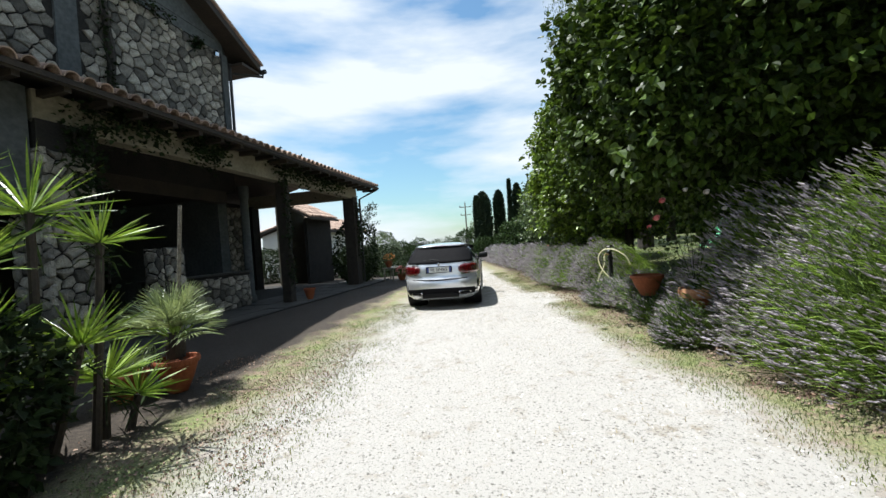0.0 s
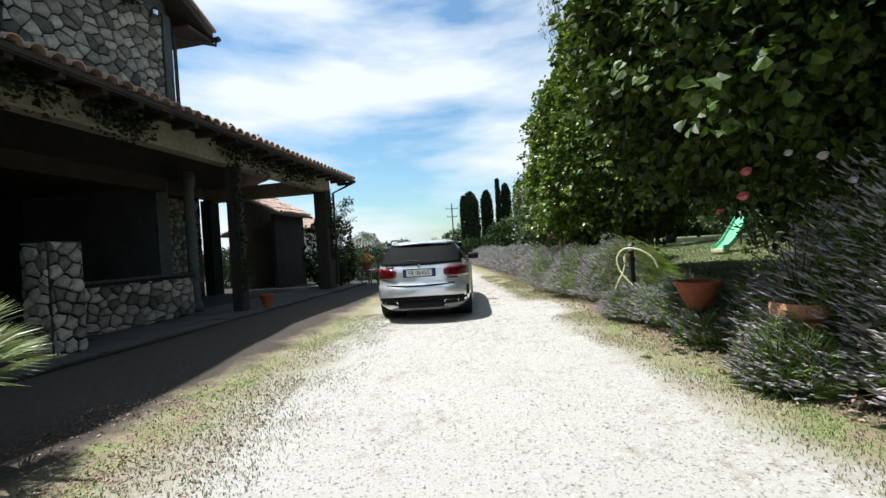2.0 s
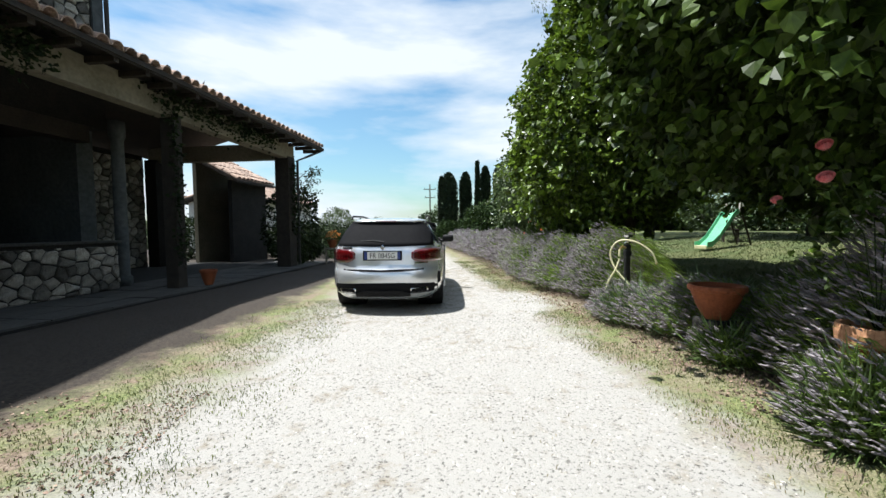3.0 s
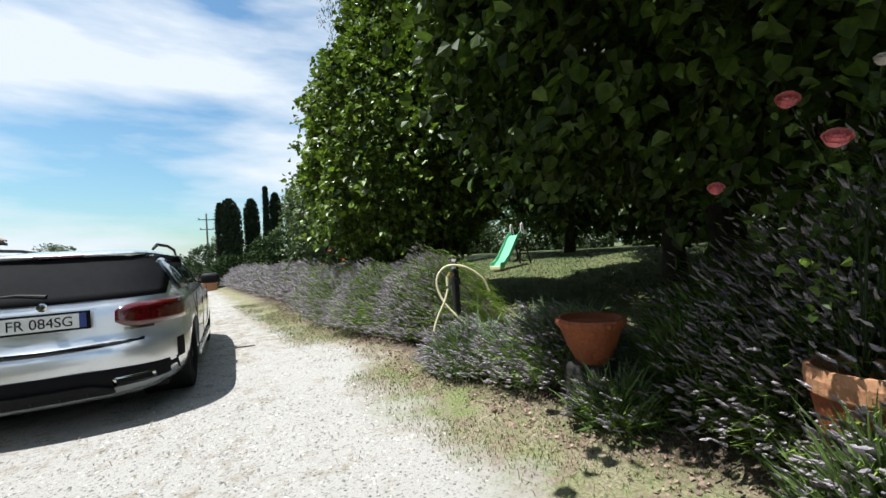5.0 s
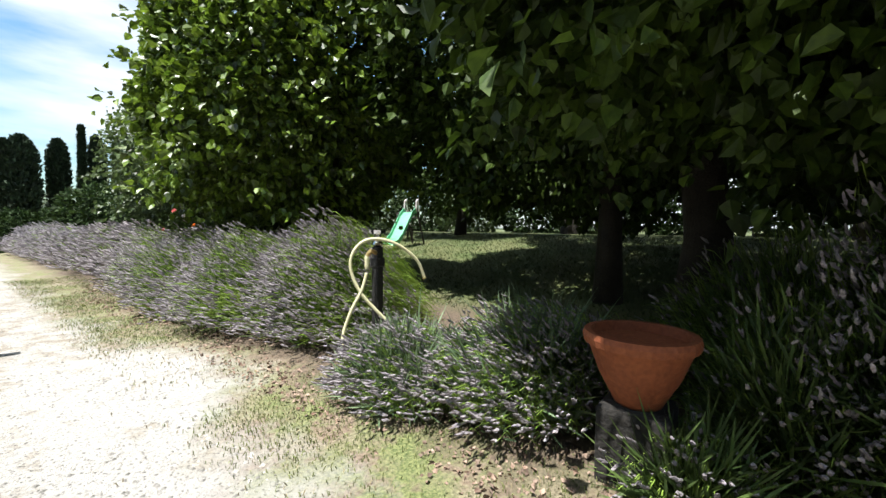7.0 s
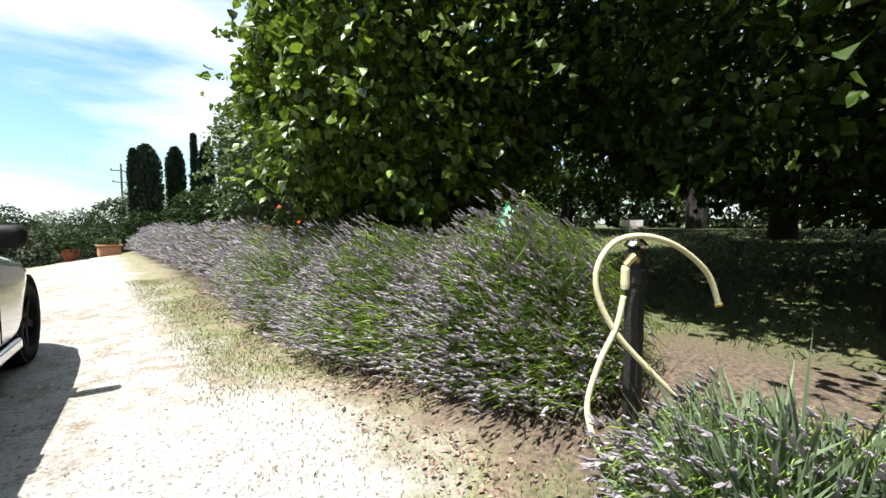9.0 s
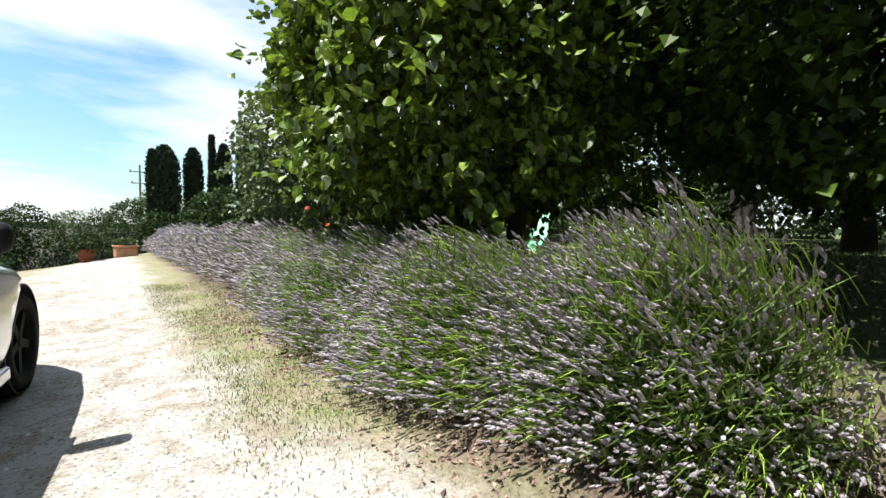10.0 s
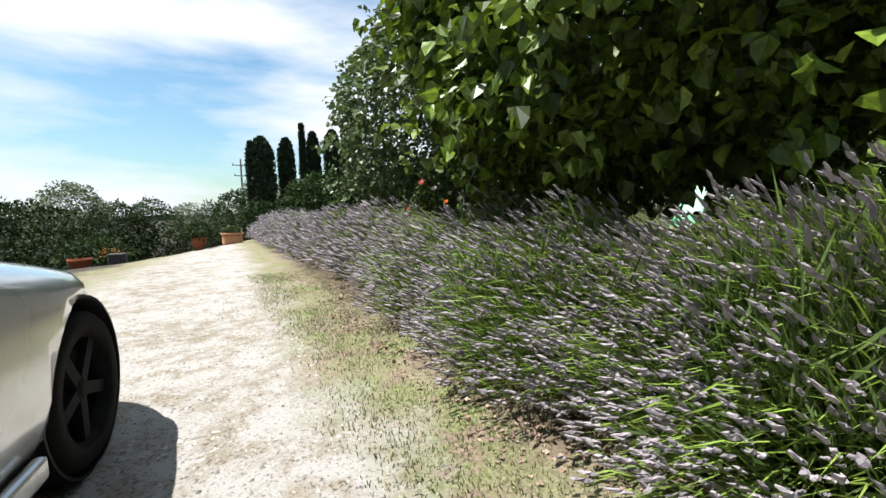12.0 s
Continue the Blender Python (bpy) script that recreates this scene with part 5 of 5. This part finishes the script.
def fan_palm(x, y, z, seed):
    rng = np.random.default_rng(seed)
    pot(x, y, 0.22, 0.36, "terracotta pot holding a fan palm in shade", z=z)
    t = thing("fan_palm", (x, y, z + 0.36), "small fan palm with stiff pale green fans", "palm")
    part("stump", lathe([(0.09, 0), (0.10, 0.15), (0.07, 0.28)], 12), BARK, t)
    for k in range(34):
        a = rng.uniform(0, 2 * math.pi)
        el = rng.uniform(-0.35, 1.4)
        d = np.array([math.cos(a) * math.cos(el), math.sin(a) * math.cos(el), math.sin(el)])
        hub = np.array([0, 0, 0.25]) + d * rng.uniform(0.16, 0.34)
        part("leaf_stalk", tube([(0, 0, 0.2), hub], [0.009, 0.007], 5), LAV_STEM, t)
        side = np.cross(d, [0, 0, 1.0])
        side /= np.linalg.norm(side) + 1e-6
        up = np.cross(side, d)
        fan = np.linspace(-0.95, 0.95, 17)[:, None]
        way = d * np.cos(fan) + side * np.sin(fan) + up * 0.16 * np.cos(fan * 2)
        L = rng.uniform(0.28, 0.40)
        tip = hub + way * L - np.array([0, 0, 0.05])
        v, f = rods(np.tile(hub, (17, 1)), hub + way * L * 0.55, tip, 0.0075, rng)
        raw("fan_leaf", v, f, PALM, t)


fan_palm(-2.95, 4.25, gz(-2.95, 4.25), 81)
stick = thing("garden_cane", (-2.98, 4.35, 0.0), "weathered upright wooden cane beside the fan palm", "cane")
part("cane_rod", tube([(0, 0, 0.05), (0.03, 0.02, 1.1), (0.10, 0.05, 2.06)], [0.022, 0.02, 0.018]), GREY_WOOD, stick)
pot(*to_world(-4.55, -0.28, 0).xy, 0.17, 0.34, "small orange terracotta pot by the veranda pillar", z=0.1)
pot(-3.3, 4.0, 0.2, 0.3, "terracotta pot in deep shade")


def build_stump():
    t = thing("cut_log", (-2.95, 2.05, gz(-2.95, 2.05)), "pale barked cut log end among the yuccas", "log")
    part("log", tube([(0, 0, -0.02), (0.02, 0, 0.3)], [0.07, 0.065], 12), GREY_WOOD, t)


build_stump()
b = bush("oleander_bush", *to_world(0.9, 0.6, 0).xy, (0.95, 0.95, 1.55), 2600, 520, "loose leafy shrub at the veranda corner", IVY, 0.13)
rngs = np.random.default_rng(5)
for k in range(10):
    a = np.array(to_world(0.9, 0.4, 2.3 + 0.08 * k)) + rngs.normal(size=3) * 0.25
    e = a + np.array([0.75, -0.1, 0.55]) * rngs.uniform(0.5, 1.1)
    br = thing("shoot", (0, 0, 0), "arching leafy shoot of the veranda shrub", "shoot")
    part("twig", tube([a, (a + e) / 2 + np.array([0, 0, 0.08]), e], [0.012, 0.008, 0.004], 5), BARK, br)
    q = rngs.random((40, 1))
    v, f = leaf_cloud(a + (e - a) * q + rngs.normal(size=(40, 3)) * 0.06, np.tile((e - a), (40, 1)), 0.1, rngs, 0.3)
    tagged(raw("leaf_spray", v, f, IVY, br), kind="stuff")


def flower_pot(x, y, z, seed, material, label):
    rng = np.random.default_rng(seed)
    pot(x, y, 0.2, 0.3, "terracotta pot of bedding flowers", z=z)
    t = thing("bedding_flowers", (x, y, z + 0.25), label, "flowers")
    p, d = crown_points(260, (0, 0, 0.12), (0.26, 0.26, 0.2), seed, rng)
    v, f = leaf_cloud(p, d, 0.07, rng)
    tagged(raw("foliage", v, f, LEAF, t), kind="stuff")
    p, d = crown_points(140, (0, 0, 0.17), (0.27, 0.27, 0.2), seed, rng, 1.0)
    p = p[p[:, 2] > 0.12]
    v, f = leaf_cloud(p, d[:len(p)], 0.06, rng, 0.5, 0.0)
    tagged(raw("petal_mass", v, f, material, t), kind="stuff")


# plants and a low table by the terrace end
def build_table():
    x, y = to_world(1.4, -0.75, 0).xy
    t = thing("garden_table", (x, y, gz(x, y)), "small wooden plant table beside the terrace", "table", turn=HOUSE_TURN)
    part("tabletop", box(-0.45, -0.25, 0.52, 0.45, 0.25, 0.56, 0.005), GREY_WOOD, t)
    for sx in (-0.38, 0.38):
        for sy in (-0.19, 0.19):
            part("leg", box(sx - 0.025, sy - 0.025, 0, sx + 0.025, sy + 0.025, 0.52), GREY_WOOD, t)
    flower_pot(x - 0.1, y, gz(x, y) + 0.56, 91, ORANGE, "orange and pink bedding flowers in bloom")
    flower_pot(x + 0.5, y - 0.55, gz(x, y) - 0.01, 92, ROSE, "pink bedding flowers in bloom")


build_table()


# ---- outbuilding, pole, far things ----
def build_outbuilding():
    t = thing("outbuilding", (-9.7, 26.5, 0.0), "low whitewashed outbuilding with terracotta tiled roof", "outbuilding", turn=-0.2)
    bm = bmesh.new()
    pts = [(-2.6, 0), (2.1, 0), (2.1, 2.9), (0.6, 3.75), (-2.6, 2.9)]
    f = [bm.verts.new((x, 0, z)) for x, z in pts]
    g = [bm.verts.new((x, 6, z)) for x, z in pts]
    bm.faces.new(f)
    bm.faces.new(g[::-1])
    for i in range(5):
        j = (i + 1) % 5
        bm.faces.new((f[i], g[i], g[j], f[j]))
    part("wall", bm, WHITEWASH, t, "whitewashed wall")
    slab([(0.6, -0.35, 3.95), (2.45, -0.35, 2.95), (2.45, 6.3, 2.95), (0.6, 6.3, 3.95)], 0.12, WOOD, "roof_boards", t)
    slab([(0.6, -0.35, 3.95), (0.6, 6.3, 3.95), (-3.2, 6.3, 2.95), (-3.2, -0.35, 2.95)], 0.12, WOOD, "roof_boards", t)
    roof = new("roof")
    roof.parent = t
    roof.location, roof.rotation_euler = (-3.2, 6.3, 3.0), (0, 0, -math.pi / 2)
    rng = random.Random(9)
    tiled_slope(roof, 0.0, 6.6, 0.0, 0.0, 0.26, 11, 0, rng)
    roof2 = new("roof")
    roof2.parent = t
    roof2.location, roof2.rotation_euler = (2.45, -0.35, 3.0), (0, 0, math.pi / 2)
    tiled_slope(roof2, 0.0, 6.6, 0.0, 0.0, 0.54, 6, 0, rng)
    # tiled lean-to in front
    lean = thing("lean_to", (-6.1, 17.0, 0.0), "low garden shed with a terracotta tiled roof beside the veranda", "shed", turn=1.32)
    lr = new("roof")
    lr.parent = lean
    lr.location = (0.95, 0.0, 3.16)
    tiled_slope(lr, 0.0, 2.5, 0.0, 0.0, 0.50, 6, 0, rng)
    slab([(0.95, 0.0, 3.12), (3.45, 0.0, 3.12), (3.45, 2.0, 4.12), (0.95, 2.0, 4.12)], 0.08, WOOD, "roof_boards", lean)
    # front wall darker than the others: eave shade is put into its colour
    part("front_wall", box(1.1, 0.35, 0, 3.2, 0.5, 3.15), MORTAR_SHADE, lean, "shed wall with eave shade in its dark colour")
    part("back_wall", box(1.1, 1.8, 0, 3.2, 1.95, 3.9), PLASTER, lean)
    part("side_wall", box(3.08, 0.5, 0, 3.2, 1.8, 3.2), PLASTER, lean)


build_outbuilding()
for i, (x, y, r, n) in enumerate(((-5.2, 22.5, (1.3, 1.2, 1.0), 3000), (-7.4, 21.8, (1.4, 1.2, 0.9), 3000), (-4.7, 21.6, (1.0, 0.9, 0.85), 3000), (-9.5, 21.5, (1.4, 1.2, 1.0), 2600), (-2.6, 27.0, (1.6, 1.4, 1.0), 3000), (-5.0, 30.0, (2.2, 1.8, 1.2), 3400))):
    bush("garden_shrub", x, y, r, n, 540 + i, "dark garden shrub before the outbuilding", IVY, 0.14)


def build_pole(x, y, h):
    t = thing("utility_pole", (x, y, gz(x, y)), "grey wooden power pole with two crossarms", "utility pole")
    part("mast", tube([(0, 0, 0), (0, 0, h)], [0.17, 0.11]), GREY_WOOD, t)
    for z, w in ((h - 1.0, 1.1), (h - 2.5, 0.95)):
        part("crossarm", box(-w, -0.06, z, w, 0.06, z + 0.12), GREY_WOOD, t)
        for s in (-w + 0.1, 0.0, w - 0.1):
            ins = part("insulator", lathe([(0.05, 0), (0.09, 0.1), (0.04, 0.25)], 8), CHROME, t)
            ins.location = (s, 0, z + 0.12)


build_pole(4.75, 75.0, 11.4)
pot(0.95, 26.6, 0.28, 0.46, "large terracotta pot at the end of the drive")
bush("potted_shrub", 0.95, 26.6, (0.42, 0.42, 0.34), 900, 560, "leafy plant in a large terracotta pot", SHRUB, 0.1, z=gz(0.95, 26.6) + 0.34)
planter = thing("clay_planter", (2.05, 28.6, gz(2.05, 28.6)), "wide tan clay planter at the end of the drive", "planter", turn=0.15)
rim_bm = box(-0.36, -0.24, -0.06, 0.36, 0.24, 0.40, 0.08)
part("trough", rim_bm, PALE_CLAY, planter)
part("lip", box(-0.40, -0.28, 0.37, 0.40, 0.28, 0.45, 0.03), PALE_CLAY, planter)
bush("potted_shrub", 2.05, 28.6, (0.34, 0.24, 0.16), 900, 561, "low green plants in the clay planter", LEAF_PALE, 0.09, z=gz(2.05, 28.6) + 0.40)
pot(-1.75, 24.4, 0.27, 0.44, "terracotta pot at the edge of the falling land")
flower_pot(-1.25, 25.2, gz(-1.25, 25.2), 93, ORANGE, "bright orange bedding flowers at the edge of the drive")
kerb = thing("stone_block", (-0.9, 24.2, gz(-0.9, 24.2)), "pale stone block at the edge of the drive", "stone")
part("block", box(-0.2, -0.15, 0, 0.2, 0.15, 0.32, 0.03), SLAB, kerb)
for i in range(5):
    bush("border_shrub", -1.6 - i * 1.1, 25.5 + i * 1.6, (0.9, 0.8, 0.55), 1500, 570 + i, "low green border shrub at the edge of the drive", SHRUB, 0.12)


def willow(x, y, h, seed):
    rng = np.random.default_rng(seed)
    t = thing("weeping_willow", (0, 0, 0), "tall weeping willow with hanging leafy strands", "tree")
    z0 = gz(x, y)
    part("trunk", tube([(x, y, z0 - 0.1), (x + 0.2, y, z0 + h * 0.45), (x, y, z0 + h * 0.9)], [0.4, 0.3, 0.1], 12), BARK, t)
    pts, ways = [], []
    for k in range(420):
        a, r = rng.uniform(0, 2 * math.pi), rng.uniform(0.6, 4.2)
        top = np.array([x + r * math.cos(a), y + r * math.sin(a), z0 + h - 0.12 * r * r + rng.normal() * 0.5])
        L = rng.uniform(1.0, 3.6)
        s = rng.random((34, 1))
        pts.append(top - np.array([0, 0, 1.0]) * L * s + rng.normal(size=(34, 3)) * 0.07)
        ways.append(np.tile([0, 0, -2.0], (34, 1)))
    v, f = leaf_cloud(np.concatenate(pts), np.concatenate(ways), 0.2, rng, 0.12, 0.3)
    raw("crown", v, f, WILLOW, t)


willow(10.5, 20.5, 15.6, 601)
willow(19.0, 12.5, 9.5, 602)
willow(20.0, 2.0, 9.5, 603)


def hills():
    """Wooded ridge on the horizon."""
    rng = random.Random(2)
    v, f = [], []
    n = 160
    for i in range(n):
        a = -math.pi * 0.2 + math.pi * 1.4 * i / (n - 1)
        r = 900
        h = 5 + 10 * noise.noise(Vector((a * 3, 1, 0))) + 5 * noise.noise(Vector((a * 23, 4, 0))) + rng.uniform(0, 2)
        v += [(r * math.cos(a), r * math.sin(a), -8), (r * math.cos(a), r * math.sin(a), max(2, h)), (r * 1.3 * math.cos(a), r * 1.3 * math.sin(a), -8)]
    for i in range(n - 1):
        k = i * 3
        f += [(k, k + 3, k + 4, k + 1), (k + 1, k + 4, k + 5, k + 2)]
    tagged(raw("backdrop", v, f, HILL), "low wooded ridge on the horizon", "hills", kind="structure")


hills()


# ---- loose cover: pebbles, grass, litter ----
def scatter(name, n, x0, x1, y0, y1, seed, keep=None):
    rng = np.random.default_rng(seed)
    p = np.column_stack([rng.uniform(x0, x1, n), rng.uniform(y0, y1, n)])
    if keep is not None:
        p = p[keep(p, rng)]
    z = np.array([gz(a, b) for a, b in p])
    return np.column_stack([p, z]), rng


def pebbles(n, x0, x1, y0, y1, seed, lo, hi, keep=None):
    p, rng = scatter("pebbles", n, x0, x1, y0, y1, seed, keep)
    k = len(p)
    s = (rng.uniform(0, 1, k) ** 2.5 * (hi - lo) + lo)[:, None]
    octa = np.array([(1, 0, 0), (0, 1, 0), (-1, 0, 0), (0, -1, 0), (0, 0, 0.55), (0, 0, -0.3)])
    ang = rng.uniform(0, 6.28, k)
    c, sn = np.cos(ang)[:, None], np.sin(ang)[:, None]
    v = octa[None] * (1 + rng.normal(size=(k, 6, 3)) * 0.18)
    v = np.stack([v[..., 0] * c - v[..., 1] * sn, v[..., 0] * sn + v[..., 1] * c, v[..., 2]], -1) * s[:, None] + p[:, None]
    f = np.array([(0, 1, 4), (1, 2, 4), (2, 3, 4), (3, 0, 4), (1, 0, 5), (2, 1, 5), (3, 2, 5), (0, 3, 5)])
    tagged(raw("pebbles", v.reshape(-1, 3), (np.arange(k)[:, None, None] * 6 + f[None]).reshape(-1, 3).tolist(), PEBBLE), "loose pale limestone gravel on the drive", "gravel", kind="stuff")


pebbles(16000, -2.0, 2.1, 0.2, 8.5, 11, 0.005, 0.016, lambda q, g: q[:, 0] > -1.75 + 0.11 * q[:, 1] + 0.5 * g.random(len(q)))
pebbles(9000, 0.2, 2.2, 6.5, 17, 12, 0.005, 0.016)


def blades(name, p, rng, lo, hi, material, label, wide=0.0028, category="grass"):
    k = len(p)
    L = rng.uniform(lo, hi, (k, 1))
    d = rng.normal(size=(k, 3)) * np.array([0.7, 0.7, 0.2]) + np.array([0, 0, 0.8])
    c = p + d * L
    v, f = rods(p - np.array([0, 0, 0.01]), p + d * L * 0.5 + np.array([0, 0, 0.01]), c, wide, rng)
    tagged(raw(name, v, f, material), label, category, kind="stuff")


def near_noise(p, freq, cut):
    g = np.random.default_rng(77)
    return np.array([noise.noise(Vector((a * freq, b * freq, 3.0))) + q > cut for (a, b), q in zip(p, g.normal(size=len(p)) * 0.22)])


p, r = scatter("verge", 44000, 2.0, 3.25, 0.3, 18, 13, lambda q, g: (np.abs(q[:, 0] - 2.62) < 0.34 + 0.3 * g.random(len(q))) & near_noise(q, 1.3, -0.22) & ((np.abs(q[:, 1] - 9.5) > 0.9) | (g.random(len(q)) < 0.1)))
blades("verge_grass", p, r, 0.009, 0.026, GRASS, "short dry green grass of the right verge")
p, r = scatter("verge", 12000, 2.0, 3.4, 0.3, 18, 14, lambda q, g: near_noise(q, 2.1, 0.0))
blades("dry_grass", p, r, 0.008, 0.022, STRAW, "dry straw-coloured grass tufts")
p, r = scatter("verge", 42000, -3.2, -0.6, 0.5, 10, 15, lambda q, g: (np.abs(q[:, 0] + 2.15 - 0.11 * q[:, 1]) < 0.45 + 0.45 * g.random(len(q))) & near_noise(q, 1.5, -0.25))
blades("verge_grass", p, r, 0.008, 0.022, GRASS, "short dry green grass of the left verge")
p, r = scatter("verge", 7000, -2.0, 2.2, 1.0, 18, 16, lambda q, g: near_noise(q, 0.9, 0.42))
blades("drive_weeds", p, r, 0.01, 0.035, STRAW, "sparse dry weeds in the gravel")
p, r = scatter("lawn", 30000, 5.4, 16, 5, 20, 17)
blades("lawn_grass", p, r, 0.03, 0.07, LAWN, "short mown lawn grass", 0.006)
p, r = scatter("litter", 20000, 2.6, 4.3, 1.0, 16, 18, lambda q, g: near_noise(q, 1.7, -0.1) & (g.random(len(q)) < np.clip(1.5 - np.abs(q[:, 0] - 2.85) * 3.2, 0.05, 1)))
v, f = leaf_cloud(p + np.array([0, 0, 0.008]), r.normal(size=p.shape) * np.array([1, 1, 0.1]), 0.035, r, 0.4, 0.0)
tagged(raw("leaf_litter", v, f, LITTER), "dry brown leaf litter under the lavender", "leaf litter", kind="stuff")
p, r = scatter("litter", 9000, -3.0, -1.3, 1.0, 6, 19, lambda q, g: near_noise(q, 1.2, 0.05))
v, f = leaf_cloud(p + np.array([0, 0, 0.008]), r.normal(size=p.shape) * np.array([1, 1, 0.1]), 0.024, r, 0.4, 0.0)
tagged(raw("leaf_litter", v, f, LITTER), "dry brown leaf litter by the house planting", "leaf litter", kind="stuff")
